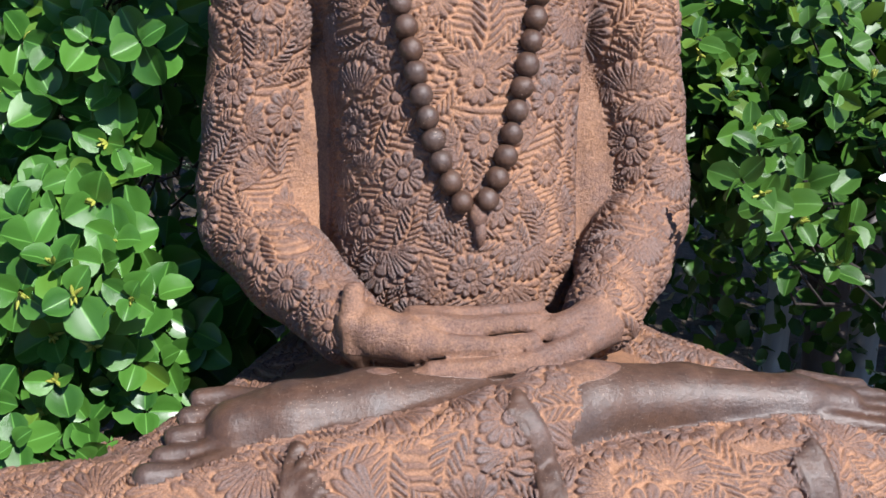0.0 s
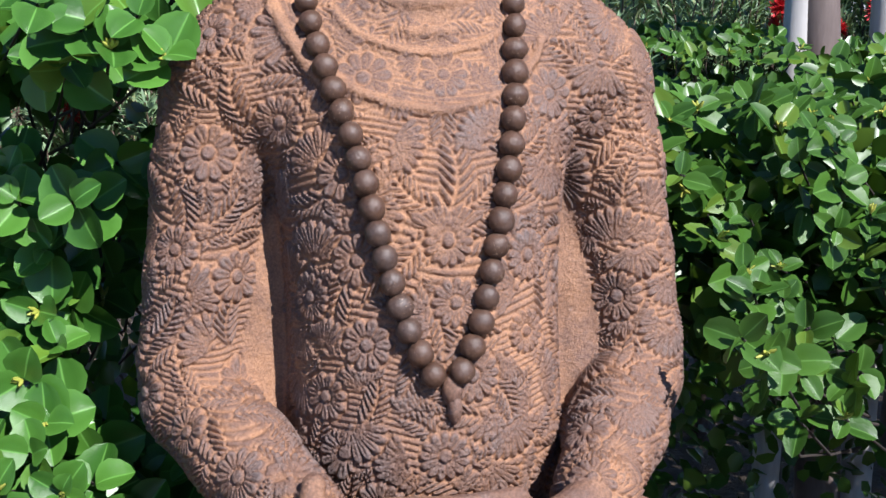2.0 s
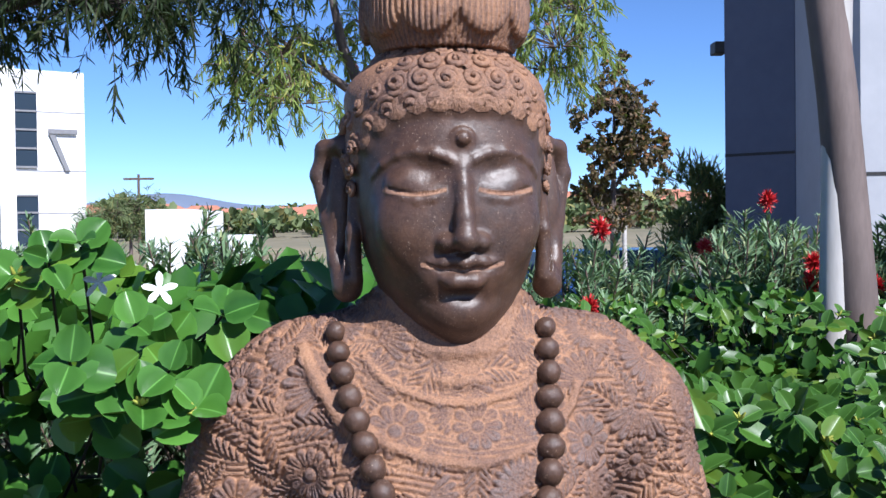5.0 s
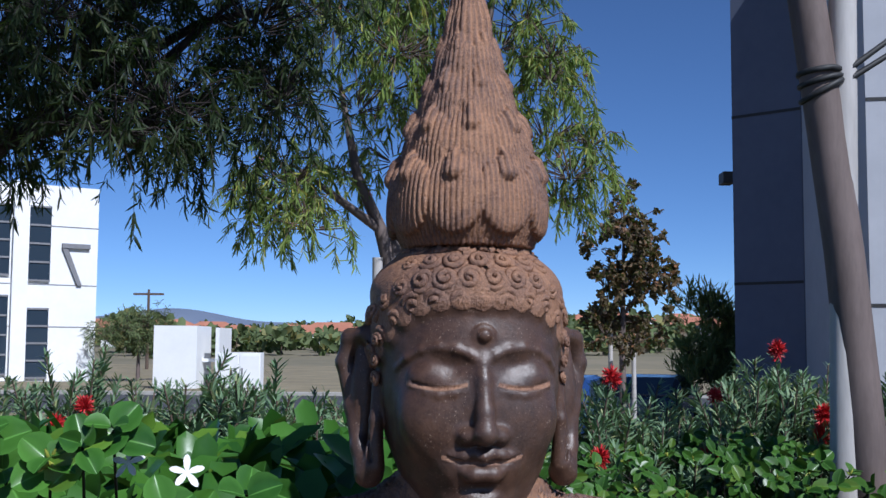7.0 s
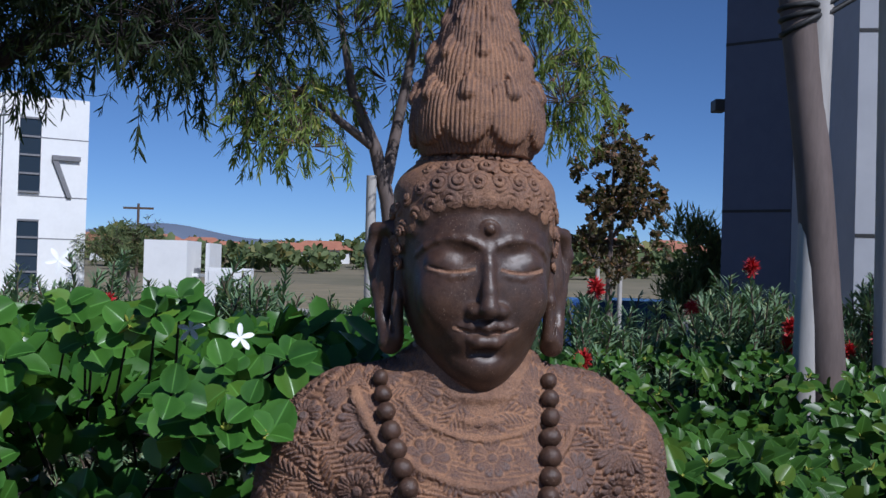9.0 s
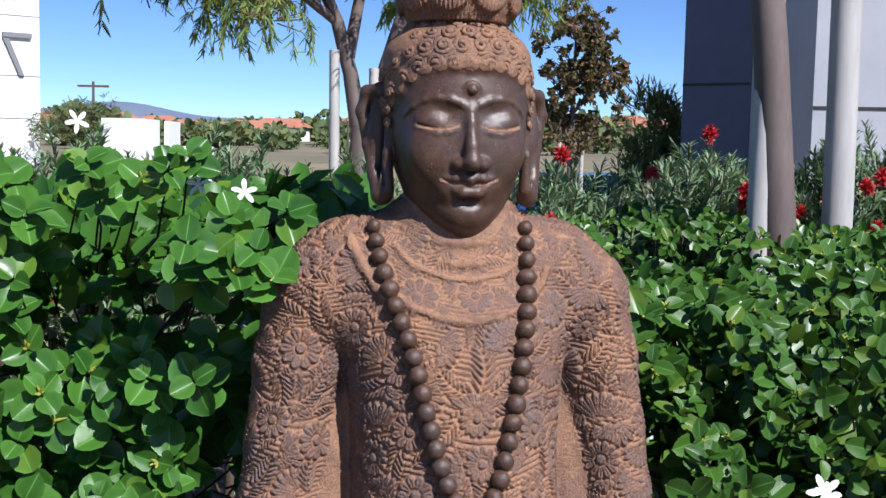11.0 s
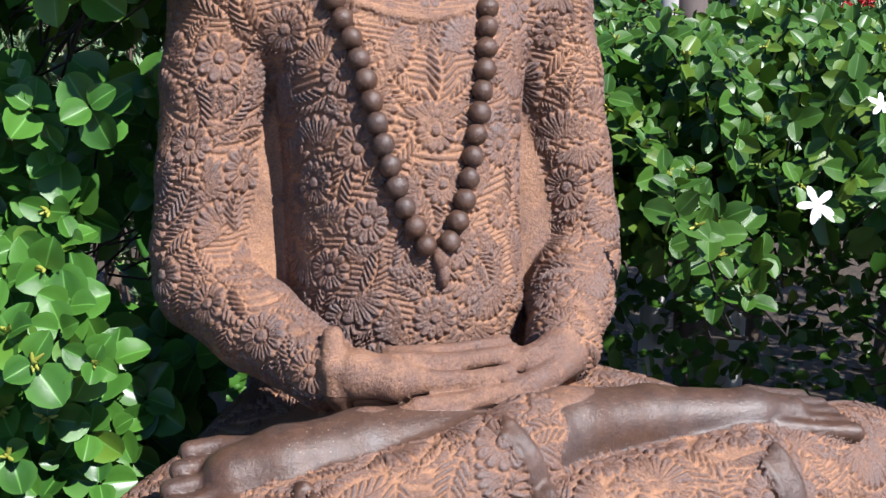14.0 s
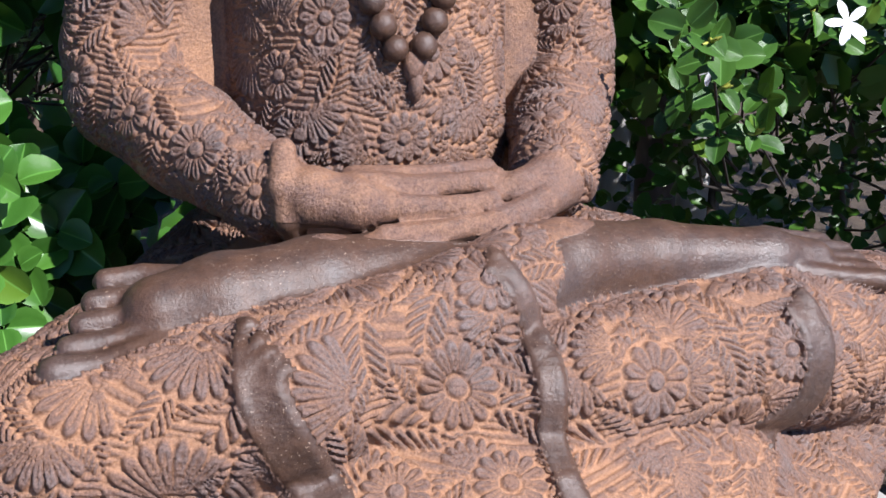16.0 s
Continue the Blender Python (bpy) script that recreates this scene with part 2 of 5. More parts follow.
def region(lo, hi, pad):
    a = np.clip(np.floor((np.array(lo) - pad - LO) / H).astype(int), 0, DIM - 1)
    b = np.clip(np.ceil((np.array(hi) + pad - LO) / H).astype(int) + 1, 1, DIM)
    s = tuple(slice(i, j) for i, j in zip(a, b))
    ax = [(np.arange(i, j, dtype=np.float32) * H + l).astype(np.float32) for i, j, l in zip(a, b, LO)]
    return s, np.meshgrid(*ax, indexing="ij", sparse=True)


def add(s, d, k, label):
    f = FIELD[s]
    LABEL[s] = np.where((d < f) & (d < 0.02), label, LABEL[s])
    if k > 0:
        h = np.maximum(k - np.abs(f - d), 0) / k
        FIELD[s] = np.minimum(f, d) - h * h * k * 0.25
    else:
        FIELD[s] = np.minimum(f, d)


def cut(s, d, k):
    f, d = FIELD[s], -d
    h = np.maximum(k - np.abs(f - d), 0) / k
    FIELD[s] = np.maximum(f, d) + h * h * k * 0.25


def ellipsoid(c, r, k=0.01, label=SKIN, turn=None, carve=False):
    m = max(r)
    s, (x, y, z) = region(np.array(c) - m, np.array(c) + m, k + 0.012)
    x, y, z = x - c[0], y - c[1], z - c[2]
    if turn is not None:
        q = np.array(turn, np.float32)
        x, y, z = (x * q[0, i] + y * q[1, i] + z * q[2, i] for i in range(3))
    k0 = np.sqrt((x / r[0]) ** 2 + (y / r[1]) ** 2 + (z / r[2]) ** 2)
    k1 = np.sqrt((x / r[0] ** 2) ** 2 + (y / r[1] ** 2) ** 2 + (z / r[2] ** 2) ** 2) + 1e-6
    d = k0 * (k0 - 1) / k1
    cut(s, d, k) if carve else add(s, d, k, label)


def limb(pts, radii, k=0.01, label=SKIN, carve=False):
    """A chain of tapered capsules."""
    for p, q, ra, rb in zip(pts, pts[1:], radii, radii[1:]):
        p, q = np.array(p, float), np.array(q, float)
        m = max(ra, rb)
        s, (x, y, z) = region(np.minimum(p, q) - m, np.maximum(p, q) + m, k + 0.012)
        ab = q - p
        t = np.clip(((x - p[0]) * ab[0] + (y - p[1]) * ab[1] + (z - p[2]) * ab[2]) / (ab @ ab + 1e-9), 0, 1)
        d = np.sqrt((x - p[0] - t * ab[0]) ** 2 + (y - p[1] - t * ab[1]) ** 2 + (z - p[2] - t * ab[2]) ** 2) - (ra + t * (rb - ra))
        cut(s, d, k) if carve else add(s, d, k, label)


def loft(levels, k, label, power=2.0):
    """Stacked ovals: rows of height, half width, front, back."""
    L = np.array(levels, float)
    wmax = L[:, 1].max()
    s, (x, y, z) = region((-wmax, L[:, 3].min(), L[0, 0]), (wmax, L[:, 2].max(), L[-1, 0]), k + 0.012)
    zz = z.ravel()
    fine = np.linspace(L[0, 0], L[-1, 0], 400)
    ker = np.hanning(41)
    ker /= ker.sum()

    def col(i):
        e = np.interp(fine, L[:, 0], L[:, i])
        e = np.convolve(np.pad(e, 20, mode="edge"), ker, "valid")
        return np.interp(zz, fine, e)[None, None, :].astype(np.float32)
    a, f, b = col(1), col(2), col(3)
    c, r = (f + b) / 2, (f - b) / 2
    g = ((np.abs(x) / a) ** power + (np.abs(y - c) / r) ** power) ** (1 / power)
    d = (g - 1) * np.minimum(a, r)
    d = np.maximum(d, np.maximum(L[0, 0] - z, z - L[-1, 0]))
    add(s, d.astype(np.float32), k, label)


SURFACE = None      # a frozen field for laying straps, when set


def front(u, w):
    """How far forward the carved surface reaches at width u and height w."""
    i, j = int(round((u - LO[0]) / H)), int(round((w - LO[2]) / H))
    solid = FIELD if SURFACE is None else SURFACE
    inside = np.nonzero(solid[i, :, j] < 0)[0]
    if not len(inside):
        return 0.0
    q = inside[-1]
    a, b = solid[i, q, j], solid[i, min(q + 1, DIM[1] - 1), j]
    return LO[1] + H * (q + a / (a - b + 1e-9))


def on_front(points, lift=0.0):
    return [(u, front(u, w) + lift, w) for u, w in points]


def ring(cu, cv, w, a, b, r, k, label, lo=0, hi=360, n=28, dip=0.0):
    pts = []
    for i in range(n + 1):
        q = radians(lo + (hi - lo) * i / n)
        pts.append((cu + a * math.cos(q), cv + b * math.sin(q), w - dip * max(0, math.sin(q))))
    limb(pts, [r] * (n + 1), k, label)


def spline(points, n=10):
    P = np.array(points, float)
    P = np.vstack([2 * P[0] - P[1], P, 2 * P[-1] - P[-2]])
    out = []
    for i in range(1, len(P) - 2):
        for t in np.linspace(0, 1, n, endpoint=False):
            a, b, c, d = P[i - 1], P[i], P[i + 1], P[i + 2]
            out.append(0.5 * (2 * b + (c - a) * t + (2 * a - 5 * b + 4 * c - d) * t * t + (3 * b - a - 3 * c + d) * t ** 3))
    out.append(P[-2])
    return np.array(out)


# seat and cloth under the legs
ellipsoid((0.0, 0.12, 0.60), (0.47, 0.335, 0.085), 0.01, LEG)
ellipsoid((0.02, 0.295, 0.640), (0.25, 0.140, 0.085), 0.02, LEG)
# torso and shoulders
loft([(0.72, 0.125, 0.115, -0.10), (0.80, 0.130, 0.130, -0.10), (0.87, 0.124, 0.136, -0.09), (0.93, 0.121, 0.132, -0.09), (1.00, 0.121, 0.124, -0.10),
      (1.06, 0.126, 0.116, -0.11), (1.11, 0.134, 0.106, -0.12), (1.16, 0.142, 0.086, -0.12), (1.20, 0.135, 0.062, -0.11), (1.235, 0.105, 0.044, -0.09), (1.27, 0.06, 0.03, -0.07)], 0.015, TORSO, 2.3)
for e in (-1, 1):
    limb([(e * 0.05, -0.025, 1.215), (e * 0.125, -0.03, 1.195), (e * 0.163, -0.022, 1.165)], [0.045, 0.050, 0.056], 0.05, TORSO)
    # arms
    limb([(e * 0.166, -0.022, 1.163), (e * 0.182, -0.015, 1.085), (e * 0.196, -0.006, 1.0), (e * 0.207, 0.002, 0.925), (e * 0.205, 0.008, 0.888)], [0.056, 0.052, 0.047, 0.045, 0.046], 0.010, ARM)
    limb([(e * 0.204, 0.010, 0.886), (e * 0.165, 0.085, 0.862), (e * 0.118, 0.168, 0.838)], [0.046, 0.043, 0.034], 0.012, ARM)
    # infill of stone between arm and body
    limb([(e * 0.135, -0.04, 1.10), (e * 0.148, -0.025, 0.98), (e * 0.148, -0.01, 0.84)], [0.04, 0.045, 0.05], 0.012, PLAIN)
    # thighs
    low = 0.035 if e < 0 else 0.0
    limb([(e * 0.09, -0.02, 0.715 - low * 0.7), (e * 0.22, 0.13, 0.690 - low), (e * 0.395, 0.235, 0.655 - low * 0.6)], [0.095, 0.084, 0.072], 0.03, LEG)
# lap between torso and hands
ellipsoid((0.0, 0.16, 0.745), (0.20, 0.11, 0.055), 0.03, PLAIN)
# shins, the lower one and the upper one
limb([(0.42, 0.225, 0.685), (0.25, 0.300, 0.722), (0.08, 0.322, 0.722), (-0.04, 0.312, 0.70)], [0.080, 0.062, 0.056, 0.05], 0.006, LEG)
limb([(-0.40, 0.225, 0.662), (-0.27, 0.280, 0.698), (-0.13, 0.308, 0.736), (-0.01, 0.290, 0.768), (0.045, 0.272, 0.786)], [0.070, 0.070, 0.060, 0.046, 0.042], 0.006, LEG)
# the foot that lies on the thigh, toes outward
limb([(0.050, 0.272, 0.783), (0.085, 0.262, 0.791), (0.17, 0.252, 0.788), (0.27, 0.262, 0.784), (0.315, 0.266, 0.782)], [0.042, 0.037, 0.031, 0.025, 0.017], 0.010, SKIN)
for i in range(5):
    limb([(0.285, 0.236 + 0.012 * i, 0.796 - 0.004 * i), (0.325 + 0.006 * (i > 2) - 0.008 * (i == 0), 0.240 + 0.0130 * i, 0.791 - 0.0045 * i), (0.350 + 0.004 * i - 0.010 * (i == 0), 0.243 + 0.0130 * i, 0.788 - 0.005 * i)], [0.009, 0.0078, 0.0088 + 0.0014 * (i == 4)], 0.002, SKIN)
# the other foot
limb([(-0.02, 0.240, 0.785), (-0.10, 0.250, 0.788), (-0.17, 0.258, 0.785), (-0.212, 0.262, 0.782)], [0.036, 0.036, 0.034, 0.028], 0.010, SKIN)
for i in range(5):
    toe = np.array([-0.244 - 0.0095 * i, 0.228 + 0.0175 * i, 0.797 - 0.0085 * i])
    limb([(-0.192 - 0.006 * i, 0.240 + 0.0125 * i, 0.798 - 0.0065 * i), toe + np.array([0.025, 0.0, 0.002]), toe], [0.011, 0.0088, 0.0094 + 0.003 * (i == 4)], 0.002, SKIN)


def band(line, half, lift):
    """A flat strap laid over the carved surface."""
    pts = np.array(spline(on_front(line, lift), 5))
    run = np.gradient(pts[:, [0, 2]], axis=0)
    run /= np.linalg.norm(run, axis=1)[:, None] + 1e-9
    for off in np.linspace(-1, 1, 5):
        side = pts.copy()
        side[:, 0] += run[:, 1] * off * half
        side[:, 2] -= run[:, 0] * off * half
        side = [(u, front(u, w) + lift, w) for u, _, w in side]
        limb(side, [0.0054 if abs(off) > 0.9 else 0.0048] * len(side), 0.002, BAND)


# sash and straps round the shins
SURFACE = FIELD.copy()
for line, half in (([(0.008, 0.815), (0.018, 0.803), (0.027, 0.785), (0.031, 0.762), (0.030, 0.735), (0.027, 0.695), (0.038, 0.635)], 0.0060),
                   ([(-0.156, 0.782), (-0.164, 0.774), (-0.165, 0.756), (-0.152, 0.728), (-0.126, 0.684), (-0.105, 0.645)], 0.0115),
                   ([(0.246, 0.775), (0.253, 0.758), (0.254, 0.732), (0.243, 0.700), (0.214, 0.680)], 0.0105)):
    band(line, half, -0.0015)
SURFACE = None
# hands in the lap
ellipsoid((0.0, 0.205, 0.785), (0.125, 0.050, 0.034), 0.010, PLAIN)
limb([(-0.1120, 0.188, 0.874), (-0.1165, 0.203, 0.850), (-0.1125, 0.204, 0.826), (-0.104, 0.196, 0.810)], [0.0100, 0.0110, 0.0110, 0.0090], 0.003, SKIN)
limb([(-0.108, 0.186, 0.843), (-0.094, 0.203, 0.842), (-0.065, 0.215, 0.8385), (-0.045, 0.219, 0.837)], [0.0215, 0.0220, 0.0195, 0.0140], 0.005, SKIN)
limb([(-0.060, 0.219, 0.837), (-0.031, 0.226, 0.8355), (0.013, 0.229, 0.8350), (0.041, 0.226, 0.838)], [0.0150, 0.0098, 0.0088, 0.0078], 0.004, SKIN)
limb([(-0.060, 0.206, 0.847), (-0.010, 0.211, 0.846), (0.030, 0.209, 0.848), (0.055, 0.203, 0.851)], [0.0140, 0.0095, 0.0085, 0.0070], 0.003, SKIN)
limb([(-0.060, 0.194, 0.850), (0.000, 0.196, 0.851), (0.050, 0.192, 0.855)], [0.0120, 0.0090, 0.0075], 0.003, SKIN)
limb([(0.121, 0.170, 0.842), (0.119, 0.174, 0.842)], [0.0355, 0.0355], 0.003, ARM)
limb([(0.124, 0.178, 0.850), (0.099, 0.199, 0.846), (0.068, 0.211, 0.843), (0.046, 0.214, 0.840)], [0.0240, 0.0175, 0.0125, 0.0080], 0.005, SKIN)
limb([(0.112, 0.196, 0.838), (0.083, 0.226, 0.8325), (0.038, 0.239, 0.8235), (-0.007, 0.242, 0.8195), (-0.049, 0.240, 0.8195)], [0.0200, 0.0130, 0.0100, 0.0092, 0.0088], 0.003, SKIN)
for i, u in enumerate((0.024, 0.046, 0.066)):
    limb([(u - 0.008, 0.198 + 0.003 * i, 0.853), (u + 0.010, 0.206 + 0.003 * i, 0.860)], [0.0018, 0.0026], 0.002, SKIN, carve=True)
for u, v, w in ((0.012, 0.2385, 0.836), (0.030, 0.2365, 0.837), (0.000, 0.2520, 0.820)):
    limb([(u, v - 0.004, w + 0.010), (u, v, w), (u, v - 0.003, w - 0.009)], [0.0013, 0.0013, 0.0013], 0.0015, SKIN, carve=True)
# neck and its folds
limb([(0, -0.012, 1.20), (0, -0.005, 1.32)], [0.066, 0.058], 0.022, PLAIN)
ring(0, -0.008, 1.246, 0.0620, 0.0620, 0.0040, 0.006, PLAIN, dip=0.010)
ring(0, -0.006, 1.226, 0.0660, 0.0660, 0.0036, 0.006, PLAIN, dip=0.014)
# collar plate and the edge of the robe
edge = spline(on_front([(-0.100, 1.205), (-0.088, 1.185), (-0.055, 1.162), (0.004, 1.150), (0.062, 1.163), (0.090, 1.186), (0.10, 1.205)]), 6)
limb(edge, [0.0042] * len(edge), 0.003, PLAIN)
robe = spline(on_front([(-0.128, 1.238), (-0.118, 1.215), (-0.103, 1.190), (-0.088, 1.172)]), 6)
limb(robe, [0.0055] * len(robe), 0.003, PLAIN)
neckline = spline(on_front([(-0.078, 1.232), (-0.060, 1.212), (-0.03, 1.199), (0.002, 1.195), (0.034, 1.199), (0.062, 1.212), (0.078, 1.232)]), 6)
limb(neckline, [0.0030] * len(neckline), 0.003, PLAIN)


# ---- the surface of the field ----
def surface():
    f = FIELD
    c = f < 0
    k = np.zeros(np.array(c.shape) - 1, np.uint8)
    for i in (0, 1):
        for j in (0, 1):
            for m in (0, 1):
                k += c[i:c.shape[0] - 1 + i, j:c.shape[1] - 1 + j, m:c.shape[2] - 1 + m]
    cells = np.argwhere((k > 0) & (k < 8))
    number = np.full(k.shape, -1, np.int32)
    number[tuple(cells.T)] = np.arange(len(cells))
    total, count = np.zeros((len(cells), 3)), np.zeros(len(cells))
    corner = {(i, j, m): f[cells[:, 0] + i, cells[:, 1] + j, cells[:, 2] + m] for i in (0, 1) for j in (0, 1) for m in (0, 1)}
    for p in corner:
        for axis in range(3):
            if p[axis] == 0:
                q = tuple(1 if a == axis else p[a] for a in range(3))
                fa, fb = corner[p], corner[q]
                cross = (fa < 0) != (fb < 0)
                t = np.where(cross, fa / (fa - fb + 1e-12), 0)
                at = np.tile(np.array(p, float), (len(cells), 1))
                at[:, axis] += t
                total[cross] += at[cross]
                count[cross] += 1
    verts = LO + H * (cells + total / count[:, None])
    faces = []
    for axis in range(3):
        a = [slice(None)] * 3
        b = [slice(None)] * 3
        a[axis], b[axis] = slice(0, -1), slice(1, None)
        flip = c[tuple(a)] != c[tuple(b)]
        e = np.argwhere(flip)
        o1, o2 = [x for x in range(3) if x != axis]
        ok = (e[:, o1] > 0) & (e[:, o2] > 0) & (e[:, o1] < k.shape[o1]) & (e[:, o2] < k.shape[o2])
        e = e[ok]
        inside = c[tuple(e.T)]
        quad = []
        for d1, d2 in ((-1, -1), (0, -1), (0, 0), (-1, 0)):
            g = e.copy()
            g[:, o1] += d1
            g[:, o2] += d2
            quad.append(number[tuple(g.T)])
        quad = np.stack(quad, 1)
        turn = inside if axis != 1 else ~inside
        quad[~turn] = quad[~turn][:, ::-1]
        faces.append(quad)
    return verts, np.concatenate(faces), cells


def normals_of(v, q):
    n = np.cross(v[q[:, 2]] - v[q[:, 0]], v[q[:, 3]] - v[q[:, 1]])
    out = np.zeros_like(v)
    for i in range(4):
        for a in range(3):
            out[:, a] += np.bincount(q[:, i], n[:, a], len(v))
    return out / (np.linalg.norm(out, axis=1)[:, None] + 1e-12)


def relax(v, q, amount=0.5):
    s, n = np.zeros_like(v), np.zeros(len(v))
    for i in range(4):
        for j in (1, 3):
            o = q[:, (i + j) % 4]
            n += np.bincount(q[:, i], minlength=len(v))
            for a in range(3):
                s[:, a] += np.bincount(q[:, i], v[o, a], len(v))
    return v + amount * (s / np.maximum(n, 1)[:, None] - v)


def split_quads(v, q, lab):
    e = np.concatenate([q[:, [i, (i + 1) % 4]] for i in range(4)])
    e.sort(axis=1)
    key = e[:, 0].astype(np.int64) * len(v) + e[:, 1]
    uniq, inv = np.unique(key, return_inverse=True)
    a, b = uniq // len(v), uniq % len(v)
    mids = (v[a] + v[b]) / 2
    cent = v[q].mean(1)
    nv, ne, nf = len(v), len(mids), len(q)
    inv = inv.reshape(4, nf)
    f = nv + ne + np.arange(nf)
    quads = [np.stack([q[:, i], nv + inv[i], f, nv + inv[(i + 3) % 4]], 1) for i in range(4)]
    return np.concatenate([v, mids, cent]), np.concatenate(quads), np.concatenate([lab, lab[a], lab[q[:, 0]]])


def soft(e0, e1, s):
    t = np.clip((s - e0) / (e1 - e0), 0, 1)
    return t * t * (3 - 2 * t)


def petals(r, a, tip):
    """Rounded petals side by side: r along the petal, a across it from -0.5 to 0.5."""
    body = soft(0.52, 0.34, np.abs(a)) * soft(tip, tip - 0.10, r + 0.9 * a * a)
    vein = soft(0.09, 0.03, np.abs(a)) * soft(0.30, 0.42, r) * soft(tip - 0.16, tip - 0.28, r)
    return body * (0.72 + 0.28 * soft(0.2, 0.8, r)) * (1 - 0.55 * vein)


def daisy(x, y, k):
    r, th = np.hypot(x, y), np.arctan2(y, x)
    num = 10 + k % 5
    a = (th * num / (2 * math.pi)) % 1.0 - 0.5
    h = petals(r, a, 1.0) * soft(0.26, 0.36, r)
    return np.maximum(h, soft(0.27, 0.19, r)), r < 1.02


def fan(x, y, k):
    x = x + 0.72
    r, th = np.hypot(x, y) / 1.62, np.arctan2(y, x)
    num, half = 7 + k % 3, 1.12
    a = ((th + half) / (2 * half) * num) % 1.0 - 0.5
    h = petals(r, a, 1.0) * soft(0.10, 0.24, r)
    return np.maximum(h, 0.9 * soft(0.15, 0.09, r)), (r < 1.0) & (np.abs(th) < half)


def frond(x, y, k):
    y = y - 0.28 * (1 - x * x) * (1 if k % 2 else -1)
    side = np.abs(y)
    edge = 0.56 * np.maximum(1 - np.abs(x) ** 2.2, 0.0) ** 0.75 + 1e-4
    ph = (x * 5.2 - 4.4 * side - 2.0 * side * side)
    stroke = soft(0.15, 0.65, 0.5 + 0.5 * np.cos(ph * 2 * math.pi / 1.45))
    h = stroke * soft(0.03, 0.10, side) * soft(1.0, 0.84, side / edge)
    return h * 0.95, side < edge


def ornament(v, n, lab, lift, relief, rng):
    """Flower, fan and leaf work laid over robe, sleeves and leggings, one motif over another."""
    area = np.nonzero(((lab == TORSO) | (lab == ARM) | (lab == LEG)) & (n[:, 1] > -0.45))[0]
    P, N = v[area], n[area]
    want = [(0.008, 1.100, 0.030, 2), (-0.020, 1.088, 0.022, 2), (0.036, 1.088, 0.022, 2), (0.006, 1.066, 0.025, 1), (0.006, 1.046, 0.022, 0), (-0.062, 0.962, 0.023, 0), (-0.095, 0.915, 0.022, 0), (0.012, 0.996, 0.022, 0), (0.0, 0.868, 0.023, 0), (0.075, 0.965, 0.020, 0), (0.010, 1.178, 0.022, 0)]
    turn = [math.pi / 2, math.pi / 2 + 0.8, math.pi / 2 - 0.8, math.pi / 2]
    motifs = []
    for u, w, r, kind in want:
        motifs.append((area[np.argmin((P[:, 0] - u) ** 2 + (P[:, 2] - w) ** 2 - 0.0002 * P[:, 1])], r, kind))
    have, sizes = [v[m[0]] for m in motifs], [m[1] for m in motifs]
    for low, high, close, kinds in ((0.021, 0.026, 1.25, (0, 0, 1)), (0.019, 0.026, 0.72, (1, 2, 2)), (0.015, 0.020, 0.54, (2, 2, 1))):
        for i in rng.permutation(area)[:7000]:
            r = rng.uniform(low, high) * (1.15 if lab[i] == LEG else 1.0)
            d = ((np.array(have) - v[i]) ** 2).sum(1)
            if (d > ((r + np.array(sizes)) * close) ** 2).all():
                motifs.append((i, r, rng.choice(kinds)))
                have.append(v[i])
                sizes.append(r)
    # strokes that drift over what no motif covers
    g = 1.1 * np.sin(P[:, 0] * 31 + 1.0) + 1.2 * np.sin(P[:, 2] * 27) + 0.6 * np.sin(P[:, 1] * 40)
    h = 0.55 * soft(0.2, 0.7, 0.5 + 0.5 * np.cos((P[:, 2] + 0.008 * g) * 2 * math.pi / 0.0064))
    free = np.ones(len(area), bool)
    for k, (i, R, kind) in enumerate(motifs):
        near = np.nonzero(free & ((P - v[i]) ** 2 @ np.ones(3) < (1.2 * R) ** 2))[0]
        if not len(near):
            continue
        ref = np.cross(n[i], [0.0, 0.0, 1.0])
        ref /= np.linalg.norm(ref) + 1e-9
        up = np.cross(ref, n[i])
        D = (P[near] - v[i]) / R
        x, y = D @ ref, D @ up
        q = turn[k] if k < len(turn) else rng.uniform(0, 2 * math.pi)
        x, y = x * math.cos(q) + y * math.sin(q), -x * math.sin(q) + y * math.cos(q)
        hh, mask = (daisy, fan, frond)[kind](x, y, k)
        h[near[mask]] = hh[mask]
        free[near[mask]] = False
    # worn smoother where rain runs: the collar plate
    wear = np.where((P[:, 2] > 1.145) & (np.abs(P[:, 0]) < 0.105) & (P[:, 1] > 0), 0.45, 1.0)
    lift[area] = (h - 0.55) * 0.0040 * wear
    relief[area] = 0.27 + 0.47 * h
    return lift, relief


